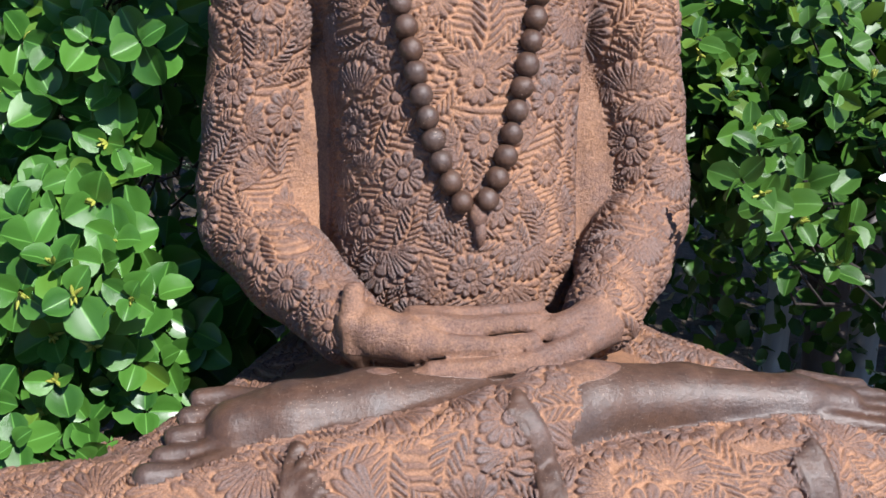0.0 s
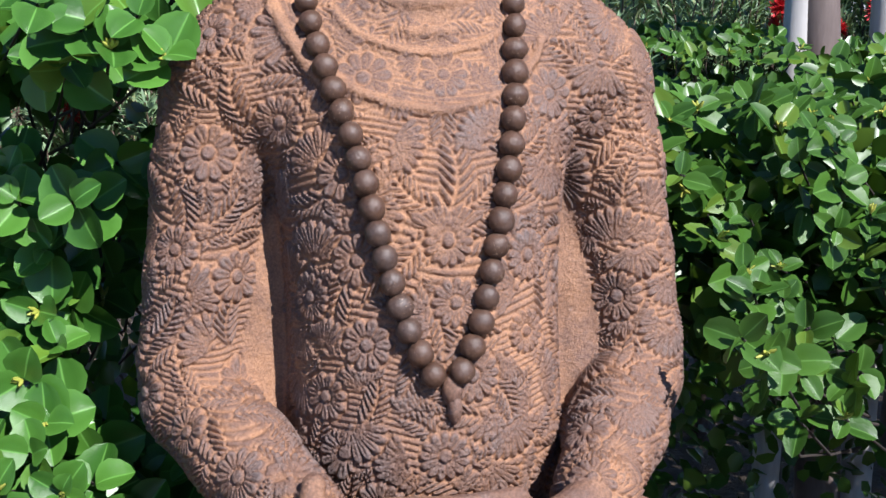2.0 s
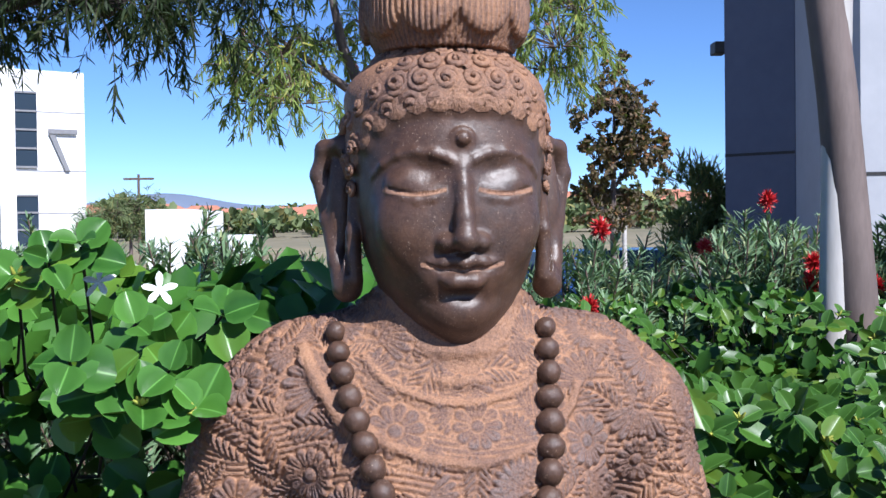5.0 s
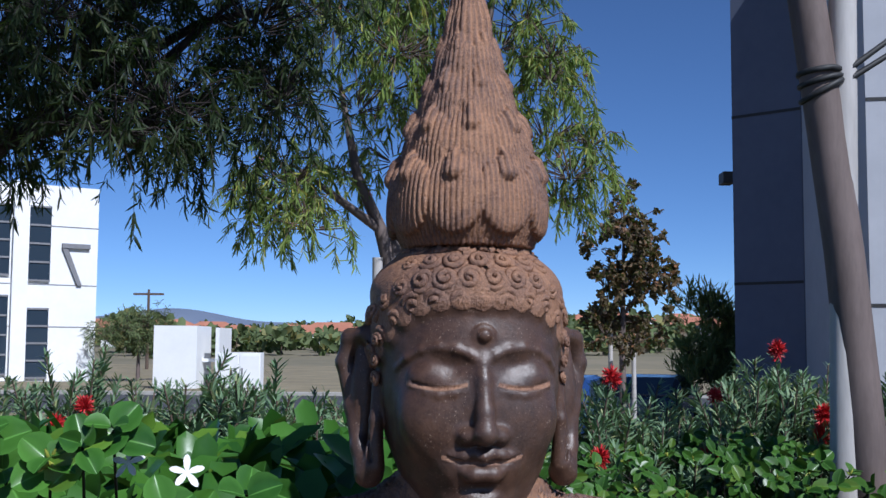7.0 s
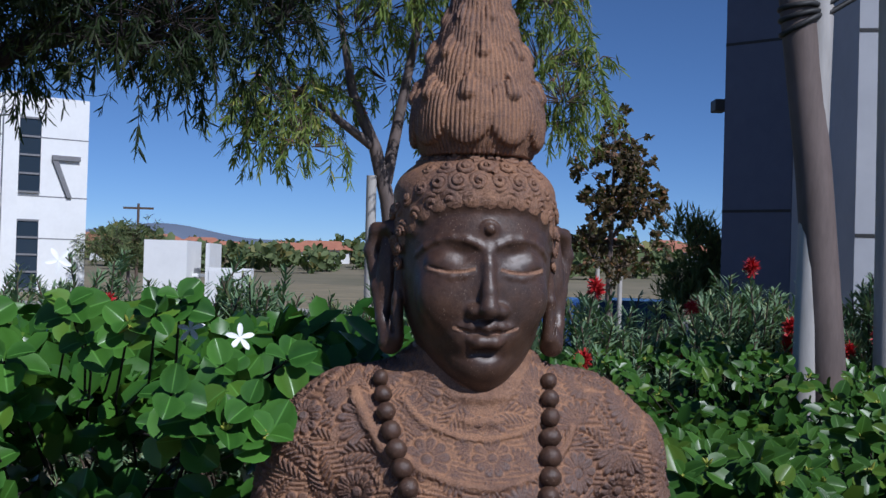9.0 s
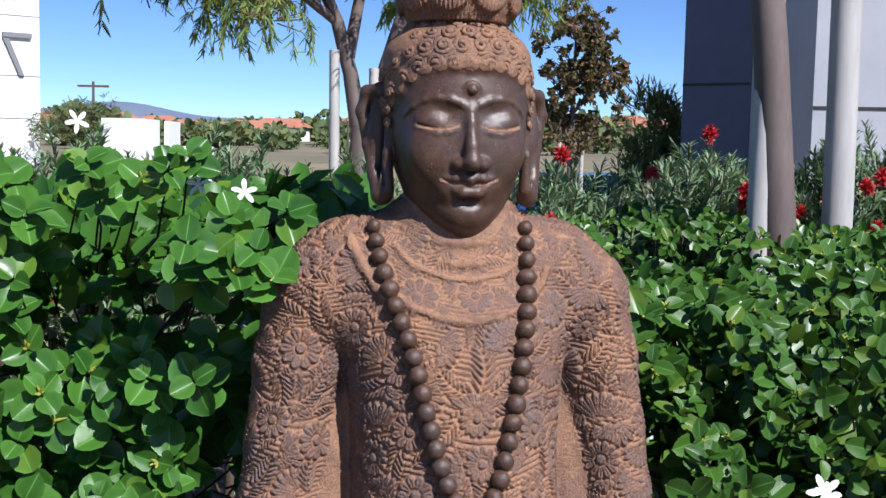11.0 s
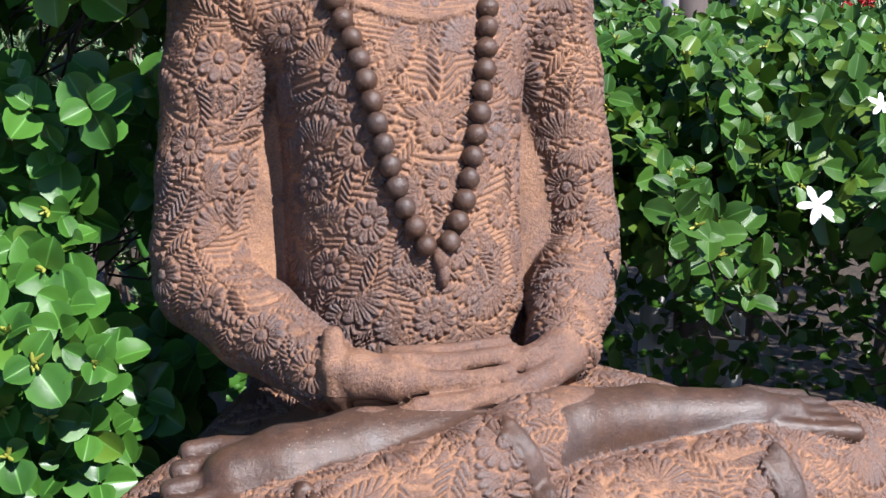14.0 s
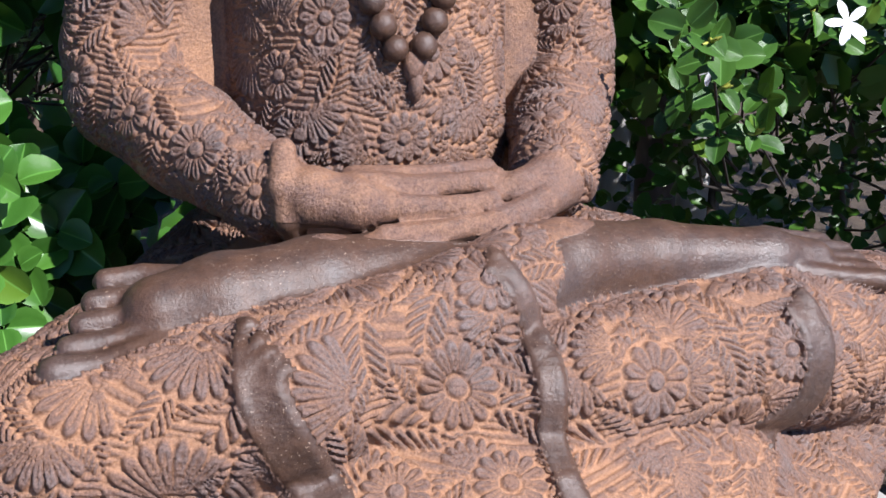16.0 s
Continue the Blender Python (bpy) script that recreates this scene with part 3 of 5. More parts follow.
def carve(body):
    rng = np.random.default_rng(4)
    v, q, cells = surface()
    lab = LABEL[tuple(cells.T)]
    v = relax(v, q, 0.4)
    if body:
        v, q, lab = split_quads(v, q, lab)
        v = relax(v, q, 0.5)
    n = normals_of(v, q)
    relief, polish = np.full(len(v), 0.5), np.zeros(len(v))
    lift = np.zeros(len(v))
    if body:
        lift, relief = ornament(v, n, lab, lift, relief, rng)
    # locks: upright grooves
    fl = lab == FLAME
    ang = np.arctan2(v[fl, 1] + 0.006, v[fl, 0])
    rad = np.hypot(v[fl, 1] + 0.006, v[fl, 0])
    grooves = np.cos(ang * np.clip(np.round(rad / 0.066 * 4) * 22, 22, 88))
    lift[fl] = 0.0012 * grooves
    relief[fl] = 0.34 + 0.22 * grooves
    relief[lab == PLAIN] = 0.36
    relief[lab == CURL] = 0.30
    relief[(lab == LEG) & (v[:, 2] < 0.665)] -= 0.05
    relief[lab == SKIN] = 0.55
    polish[lab == SKIN] = np.where(v[lab == SKIN, 2] > 1.2, 0.90, np.where(v[lab == SKIN, 2] < 0.826 - 0.10 * np.maximum(0, 0.10 - np.abs(v[lab == SKIN, 0])), 0.84, 0.22))
    polish[lab == BAND] = 0.82
    au = np.abs(v[:, 0])
    slit = np.exp(-((v[:, 2] - 1.3650 - 3.0 * (au - 0.037) ** 2 * 2) / 0.0022) ** 2) * ((au > 0.012) & (au < 0.062))
    lips = np.exp(-((v[:, 2] - 1.3040 - 4.0 * au ** 2) / 0.0018) ** 2) * (au < 0.034)
    cuts = np.where((lab == SKIN) & (v[:, 1] > 0.03), np.maximum(slit, lips), 0)
    polish -= 0.85 * cuts
    relief -= 0.30 * cuts
    v = v + n * lift[:, None]
    keep = n[q].mean(1)[:, 1] > -2
    return v, q[keep], relief, polish


BEADS_L = on_front([(-0.100, 1.252), (-0.097, 1.225), (-0.089, 1.192), (-0.079, 1.160), (-0.069, 1.130), (-0.059, 1.092), (-0.050, 1.05), (-0.040, 1.012), (-0.028, 0.974), (-0.010, 0.940)], 0.006)
BEADS_R = on_front([(0.078, 1.252), (0.076, 1.225), (0.073, 1.192), (0.069, 1.160), (0.064, 1.130), (0.057, 1.092), (0.048, 1.05), (0.039, 1.012), (0.029, 0.974), (0.014, 0.942)], 0.006)
PENDANT = on_front([(0.006, 0.926), (0.008, 0.910)], 0.002)
sv, sq, relief, polish = carve(True)
pieces, extra = [(sv, sq)], [(relief, polish)]

# the head in a finer field
start_field((-0.13, -0.12, 1.235), (0.13, 0.115, 1.80), 0.0017)
limb([(0, -0.012, 1.18), (0, -0.005, 1.32)], [0.062, 0.058], 0.01, PLAIN)
loft([(1.244, 0.012, 0.050, 0.01), (1.253, 0.030, 0.061, -0.01), (1.267, 0.047, 0.069, -0.035), (1.29, 0.0625, 0.0735, -0.06), (1.32, 0.0735, 0.0765, -0.085), (1.36, 0.0805, 0.078, -0.09), (1.40, 0.083, 0.0765, -0.095),
      (1.435, 0.082, 0.071, -0.095), (1.465, 0.075, 0.056, -0.085), (1.487, 0.058, 0.036, -0.06), (1.50, 0.045, 0.025, -0.05)], 0.006, SKIN, 2.15)
ellipsoid((0, 0.047, 1.268), (0.024, 0.026, 0.018), 0.02, SKIN)
# hair cap over the brow line
for i in range(19):
    q = radians(-20 + 220 * i / 18)
    side = abs(math.cos(q))
    u, v, w = 0.0765 * math.cos(q), -0.008 + 0.075 * math.sin(q), 1.439 - 0.050 * side ** 4
    limb([(u, v, w), (u * 0.98, v * 0.96, w + 0.012 + 0.03 * side ** 4)], [0.0105, 0.0115], 0.008, CURL)
ellipsoid((0, -0.012, 1.446), (0.088, 0.084, 0.049), 0.004, CURL)
# brows, eyes, nose, mouth
for e in (-1, 1):
    ellipsoid((e * 0.036, 0.055, 1.340), (0.030, 0.018, 0.032), 0.02, SKIN)
for e in (-1, 1):
    ellipsoid((e * 0.037, 0.0845, 1.3835), (0.027, 0.0160, 0.0105), 0.007, SKIN, carve=True)
    ellipsoid((e * 0.0370, 0.0560, 1.3745), (0.0225, 0.0145, 0.0120), 0.006, SKIN)
    arc = [(e * a, b) for a, b in ((0.003, 1.3865), (0.010, 1.3925), (0.022, 1.3975), (0.036, 1.3990), (0.050, 1.3965), (0.061, 1.3895), (0.068, 1.3810))]
    limb([(u, v - 0.0012, w) for u, v, w in on_front(arc)], [0.0026, 0.0026, 0.0025, 0.0024, 0.0022, 0.0019, 0.0014], 0.0040, SKIN)
    lid = [(e * a, b) for a, b in ((0.0150, 1.3668), (0.025, 1.3648), (0.037, 1.3642), (0.048, 1.3658), (0.058, 1.3695))]
    base = on_front(lid)
    limb([(u, v - 0.0002, w) for u, v, w in base], [0.0012, 0.0023, 0.0026, 0.0023, 0.0012], 0.0012, SKIN, carve=True)
    limb([(u, v - 0.0012, w - 0.0046 + 0.0012 * abs(abs(u) - 0.037) / 0.018) for u, v, w in base], [0.0014, 0.0020, 0.0022, 0.0020, 0.0012], 0.004, SKIN)
ellipsoid((0, 0.066, 1.348), (0.0125, 0.016, 0.036), 0.010, SKIN)
limb([(0, 0.0735, 1.391), (0, 0.0795, 1.372), (0, 0.0860, 1.346), (0, 0.0885, 1.3285)], [0.0042, 0.0052, 0.0070, 0.0102], 0.005, SKIN)
for e in (-1, 1):
    ellipsoid((e * 0.0132, 0.0785, 1.3258), (0.0082, 0.0100, 0.0076), 0.006, SKIN)
ellipsoid((0, 0.0655, 1.300), (0.032, 0.0135, 0.018), 0.012, SKIN)
for e in (-1, 1):
    limb([(u, v - 0.0012, w) for u, v, w in on_front([(e * 0.029, 1.3088), (e * 0.016, 1.3100), (e * 0.006, 1.3118), (0, 1.3095)])], [0.0022, 0.0046, 0.0058, 0.0050], 0.0025, SKIN)
limb([(u, v - 0.0018, w) for u, v, w in on_front([(-0.016, 1.2975), (-0.008, 1.2945), (0.008, 1.2945), (0.016, 1.2975)])], [0.0046, 0.0080, 0.0080, 0.0046], 0.0025, SKIN)
limb(on_front([(-0.031, 1.3088), (-0.018, 1.3045), (-0.006, 1.3048), (0, 1.3032), (0.006, 1.3048), (0.018, 1.3045), (0.031, 1.3088)], -0.0004), [0.0016, 0.0020, 0.0022, 0.0022, 0.0022, 0.0020, 0.0016], 0.0012, SKIN, carve=True)
ellipsoid((0, 0.0785, 1.2830), (0.015, 0.006, 0.004), 0.008, SKIN, carve=True)
# mark on the forehead
fv = front(0.001, 1.409)
ellipsoid((0.001, fv, 1.409), (0.0100, 0.0018, 0.0100), 0.002, SKIN)
ellipsoid((0.001, fv + 0.0015, 1.409), (0.0062, 0.0050, 0.0064), 0.001, SKIN)
# ears with long lobes
for e in (-1, 1):
    ellipsoid((e * 0.091, -0.018, 1.352), (0.0125, 0.010, 0.058), 0.005, SKIN)
    limb([(e * 0.080, 0.002, 1.392), (e * 0.090, -0.012, 1.411), (e * 0.104, -0.026, 1.407), (e * 0.109, -0.030, 1.385), (e * 0.102, -0.024, 1.345), (e * 0.096, -0.012, 1.31), (e * 0.088, -0.004, 1.288)],
         [0.006, 0.0070, 0.0080, 0.0078, 0.0070, 0.0075, 0.0135], 0.005, SKIN)
    limb([(e * 0.081, 0.004, 1.372), (e * 0.083, 0.006, 1.335), (e * 0.084, 0.004, 1.295)], [0.0055, 0.0055, 0.0095], 0.005, SKIN)
    limb([(e * 0.089, 0.006, 1.318), (e * 0.087, 0.010, 1.300)], [0.0022, 0.0022], 0.002, SKIN, carve=True)
# flame of hair: a core with rings of pointed locks
CORE = [(1.488, 0.058), (1.500, 0.066), (1.520, 0.0725), (1.545, 0.0675), (1.570, 0.0590), (1.62, 0.0405), (1.66, 0.0280), (1.70, 0.0175), (1.75, 0.0100), (1.792, 0.0035)]
loft([(w, r, 0.93 * r - 0.006, -0.93 * r - 0.006) for w, r in CORE], 0.004, FLAME)
for w0, n, tall, off, tilt in ((1.536, 9, 0.066, 0.15, 0.10), (1.580, 8, 0.066, 0.60, 0.20), (1.620, 7, 0.062, 0.15, 0.20), (1.658, 6, 0.056, 0.65, 0.18), (1.696, 5, 0.050, 0.2, 0.12), (1.734, 4, 0.040, 0.6, 0.10)):
    rad = float(np.interp(w0, [c[0] for c in CORE], [c[1] for c in CORE])) - 0.0050
    for i in range(n):
        q = 2 * math.pi * (i + off) / n + 0.4
        cx, cy = math.cos(q), 0.93 * math.sin(q)
        up = np.array([-cx * tilt, -cy * tilt, 1.0])
        up /= np.linalg.norm(up)
        out = np.array([cx, cy, tilt])
        out /= np.linalg.norm(out)
        side = np.cross(up, out)
        p = np.array([rad * cx, -0.006 + rad * cy, w0])
        wide = 2 * math.pi * rad / n * 0.60
        ellipsoid(p - up * tall * 0.08, (wide, 0.0085, tall * 0.52), 0.0015, FLAME, np.stack([side, out, up], 1))
        limb([p + up * tall * 0.22 + out * 0.0035, p + up * tall * 0.40 + out * 0.0035, p + up * tall * 0.54 + out * 0.0015], [wide * 0.36, wide * 0.22, wide * 0.06], 0.0015, FLAME)

sv, sq, relief, polish = carve(False)
pieces.append((sv, sq))
extra.append((relief, polish))


def ball(c, r, seed, facets=3):
    bm = bmesh.new()
    bmesh.ops.create_uvsphere(bm, u_segments=10, v_segments=8, radius=r)
    rr = random.Random(seed)
    vs = np.array([v.co[:] for v in bm.verts])
    vs *= np.array([rr.uniform(0.93, 1.05) for _ in range(3)])
    vs += np.array([[rr.uniform(-0.05, 0.05) * r for _ in range(3)] for _ in vs])
    fs = [[v.index for v in f.verts] for f in bm.faces]
    fs = np.array([f if len(f) == 4 else f + f[-1:] for f in fs])
    bm.free()
    return vs + np.array(c), fs


def strand(points, step, r):
    line = spline(points, 40)
    seg = np.r_[0, np.cumsum(np.linalg.norm(np.diff(line, axis=0), axis=1))]
    m = int(seg[-1] / step)
    return [np.array([np.interp(i * seg[-1] / m, seg, line[:, a]) for a in range(3)]) for i in range(m + 1)]


num = 0
for line in (BEADS_L, BEADS_R):
    for c in strand(line, 0.0203, 0.0108):
        num += 1
        rad = 0.0085 + 0.0027 * min(1, max(0, (1.26 - c[2]) / 0.06))
        vs, fs = ball(c, rad, num)
        pieces.append((vs, fs))
        extra.append((np.full(len(vs), 1.0), np.full(len(vs), 0.80)))
for i, c in enumerate(PENDANT):
    vs, fs = ball((0, 0, 0), 1, 900 + i)
    vs = vs * np.array([0.0085 - 0.002 * i, 0.009, 0.014]) + np.array(c)
    pieces.append((vs, fs))
    extra.append((np.full(len(vs), 0.6), np.full(len(vs), 0.2)))


def curl(c, nrm, r, seed):
    """A snail of hair: a flattened boss with a coiled ridge."""
    nrm = np.array(nrm) / np.linalg.norm(nrm)
    t = np.cross(nrm, [0, 0, 1.0])
    t /= np.linalg.norm(t) + 1e-9
    b = np.cross(t, nrm)
    a0 = seed * 2.4
    pts, rad = [], []
    for i in range(22):
        s = i / 21
        q = a0 + s * 2 * math.pi * 1.9
        rr = r * (0.80 * (1 - s) + 0.04)
        pts.append(np.array(c) + rr * (math.cos(q) * t + math.sin(q) * b) + nrm * r * (-0.02 + 0.34 * s))
        rad.append(r * (0.29 - 0.03 * s) * (1 if i < 20 else 0.75 if i < 21 else 0.05))
    return tube(pts, rad, 6)


for j, (phi, n_c, r_c) in enumerate(((-9, 27, 0.0128), (13, 26, 0.0124), (33, 22, 0.0118), (51, 17, 0.0112), (67, 11, 0.0106))):
    cp, sp = math.cos(radians(phi)), math.sin(radians(phi))
    for i in range(n_c):
        q = math.pi / 2 + 2 * math.pi * (i + 0.5 * (j % 2)) / n_c
        cq, sq_ = math.cos(q), math.sin(q)
        if sq_ < -0.45:
            continue
        drop = (0.048, 0.030, 0.012, 0, 0)[j] * abs(cq) ** 5
        c = (0.0875 * cp * cq, -0.012 + 0.0835 * cp * sq_, 1.446 + 0.0480 * sp - drop)
        vs, fs = curl(c, (cp * cq / 0.088, cp * sq_ / 0.084, sp / 0.049), r_c * (1 + 0.08 * math.sin(i * 7.3 + j)), i + j * 5)
        pieces.append((vs, fs))
        extra.append((np.full(len(vs), 0.34), np.zeros(len(vs))))
for e in (-1, 1):
    for i, (v0, w0) in enumerate(((0.022, 1.405), (0.014, 1.388), (0.008, 1.372))):
        vs, fs = curl((e * 0.0845, v0, w0), (e, 0.5, 0.1), 0.0072, i)
        pieces.append((vs, fs))
        extra.append((np.full(len(vs), 0.36), np.zeros(len(vs))))
av, aq = joined(pieces)
av = av * np.array([1, -1, 1.0])
aq = aq[:, ::-1]
me = mesh_from("statue", av, aq, STONE, True, {"relief": np.concatenate([e[0] for e in extra]), "polish": np.concatenate([e[1] for e in extra])})
statue = new("seated_statue", me)
statue.matrix_basis = pose(0.012, 1.135, 0, 0, 0, 8.5)
tagged(statue, "carved brown stone seated statue in meditation, robe of flowers, bead necklace", "statue")
del FIELD, LABEL

# ---- ground, plinth ----
def ground_height(x, y):
    t = min(max((y - 5.0) / 14.0, 0), 1)
    return -0.7 * t * t * (3 - 2 * t)


gx = [-2500, -600, -150, -60, -30, -15, -8, -4, -2, 0, 2, 4, 8, 15, 30, 60, 150, 600, 2500]
gy = [-2500, -300, -60, -15, -5, -2, 0, 2, 4, 5, 7, 9, 11, 13, 15, 17, 19, 25, 40, 80, 150, 600, 2500]
gv = [(x, y, ground_height(x, y)) for y in gy for x in gx]
gf = [(j * len(gx) + i, j * len(gx) + i + 1, (j + 1) * len(gx) + i + 1, (j + 1) * len(gx) + i) for j in range(len(gy) - 1) for i in range(len(gx) - 1)]
ground = tagged(new("ground", mesh_from("ground", gv, gf, SOIL, True)), "dark mulched planting bed running out to dry ground", "ground", kind="structure")
ground.data.materials.append(DRY)
for f in ground.data.polygons:
    f.material_index = 1 if f.center.y > 6 or f.center.y < -5 else 0
plinth = part("statue_plinth", box_bm(-0.40, -0.30, 0, 0.40, 0.22, 0.585, 0.012), PLINTH)
plinth.matrix_basis = pose(0.012, 1.135 - 0.10, 0.0, 0, 0, 8.5)
tagged(plinth, "plain concrete plinth under the statue", "plinth")

# ---- plants ----
def leaf_shape(stations, across, width, cup=0.18, droop=0.12, tip=0.9):
    """A leaf of length 1 along x, its upper side to +z: verts, faces, rib value."""
    vs, rib, fs = [], [], []
    n = len(across)
    for i in range(stations + 1):
        t = 0.5 - 0.5 * math.cos(math.pi * i / stations)
        w = width * 0.5 * (math.sin(math.pi * min(1, t ** tip)) ** 0.50 if 0 < t < 1 else 0.02)
        for a in across:
            vs.append((t, a * w, cup * abs(a) ** 1.5 * w - droop * t * t))
            rib.append(1.0 if abs(a) < 0.01 else 0.30 if abs(a) > 0.95 else 0.0)
    for i in range(stations):
        for j in range(n - 1):
            fs.append((i * n + j, (i + 1) * n + j, (i + 1) * n + j + 1, i * n + j + 1))
    return np.array(vs), np.array(fs), np.array(rib)


ROUND = leaf_shape(6, (-1, -0.55, -0.08, 0, 0.08, 0.55, 1), 1.00, 0.40, 0.16, 0.95)
SMALL = leaf_shape(5, (-1, -0.5, -0.08, 0, 0.08, 0.5, 1), 0.76, 0.35, 0.14)
ROUGH_LEAF = leaf_shape(3, (-1, 0, 1), 0.72, 0.3, 0.1)
NEEDLE = leaf_shape(3, (-1, 1), 0.17, 0.0, 0.12)
LANCE = leaf_shape(3, (-1, 1), 0.13, 0.0, 0.22)


def unit(a):
    return a / (np.linalg.norm(a, axis=-1, keepdims=True) + 1e-9)


def spread(shape, pos, axis, up, size, bend=None):
    """Many leaves as one set of verts and faces."""
    vs, fs, rib = shape
    axis = unit(axis)
    up = unit(up - (up * axis).sum(1, keepdims=True) * axis)
    side = np.cross(up, axis)
    out = pos[:, None] + size[:, None, None] * (vs[None, :, :1] * axis[:, None] + vs[None, :, 1:2] * side[:, None] + vs[None, :, 2:] * up[:, None])
    faces = fs[None] + (np.arange(len(pos)) * len(vs))[:, None, None]
    return out.reshape(-1, 3), faces.reshape(-1, fs.shape[1]), np.tile(rib, len(pos))


def rosettes(tips, dirs, size, rng, pairs=(2, 4)):
    """Opposite pairs of leaves round each shoot's tip: place, axis, upper side, size."""
    P, A, U, S = [], [], [], []
    for p, d in zip(tips, dirs):
        d = d / np.linalg.norm(d)
        a = np.cross(d, rng.normal(size=3))
        a /= np.linalg.norm(a)
        b = np.cross(d, a)
        m = rng.integers(*pairs)
        s0 = size * rng.uniform(0.8, 1.2)
        for k in range(m):
            lift = radians(4 + 34 * (k / max(1, m - 1)) * rng.uniform(0.8, 1.1)) if m > 1 else radians(30)
            q = math.pi / 2 * k + rng.uniform(-0.25, 0.25)
            for e in (0, math.pi):
                o = math.cos(q + e) * a + math.sin(q + e) * b
                ax = math.cos(lift) * o + math.sin(lift) * d + rng.normal(size=3) * 0.17
                P.append(p + d * (0.010 * k - 0.012) * size / 0.045 + ax * 0.002)
                A.append(ax)
                U.append(d + rng.normal(size=3) * 0.24)
                S.append(s0 * (1.0 - 0.20 * k + rng.uniform(-0.10, 0.10)))
    return np.array(P), np.array(A), np.array(U), np.array(S)


E_U, E_V, STAND = np.array([math.cos(radians(8.5)), math.sin(radians(8.5)), 0]), np.array([math.sin(radians(8.5)), -math.cos(radians(8.5)), 0]), np.array([0.012, 1.135, 0])


def clear_of_statue(p, m=0.0):
    q = p - STAND
    u, v = abs(q @ E_U), q @ E_V
    z = p[2]
    if z < 0.80:
        return u > 0.50 + m or v < -0.12 + 0.72 * max(0, u - 0.12) - m
    if z > 0.92 and z < 1.05 and v > 0.09 and u > 0.19:
        return True
    if z < 1.05:
        return u > 0.285 + m or v < -0.14 - m
    if z < 1.26:
        return u > 0.245 + m - max(0, z - 1.16) * 0.9 or v < -0.16 - m
    return u > 0.13 + m or v < -0.13 - m


def stems_for(tips, root, rng, r=0.0014):
    out = []
    for p in tips:
        base = np.array([p[0] + (root[0] - p[0]) * 0.35, p[1] + 0.22 + rng.uniform(0, 0.1), max(0.02, p[2] - rng.uniform(0.08, 0.18))])
        mid = (p + base) / 2 + rng.normal(size=3) * 0.02 + np.array([0, 0.02, -0.02])
        out.append(tube([base, mid, p], [r * 1.5, r * 1.2, r], 5))
    return joined(out)


def five_petals(name, parent, at, size, rng, facing):
    """A white star flower with five narrow petals and a short tube."""
    head = new(name)
    d = Vector(facing).normalized()
    head.matrix_basis = Matrix.Translation(at) @ d.to_track_quat("Z", "Y").to_matrix().to_4x4() @ pose(0, 0, 0, 0, 0, rng.uniform(0, 72))
    head.parent = parent
    for i in range(5):
        child("petal", PETAL_MESH, head, at=pose(0, 0, 0, 0, -8 + rng.uniform(-10, 10), 72 * i) @ Matrix.Diagonal((size, size, size, 1)))
    tv, tf = tube([(0, 0, -0.6 * size), (0, 0, 0.02 * size)], [0.05 * size, 0.09 * size], 6)
    child("flower_tube", mesh_from("flower_tube", tv, tf, PETAL, True), head)
    return head


pv, pf, _ = leaf_shape(5, (-1, -0.4, 0, 0.4, 1), 0.40, 0.15, 0.12, 1.3)
PETAL_MESH = mesh_from("petal", pv, pf, PETAL, True)


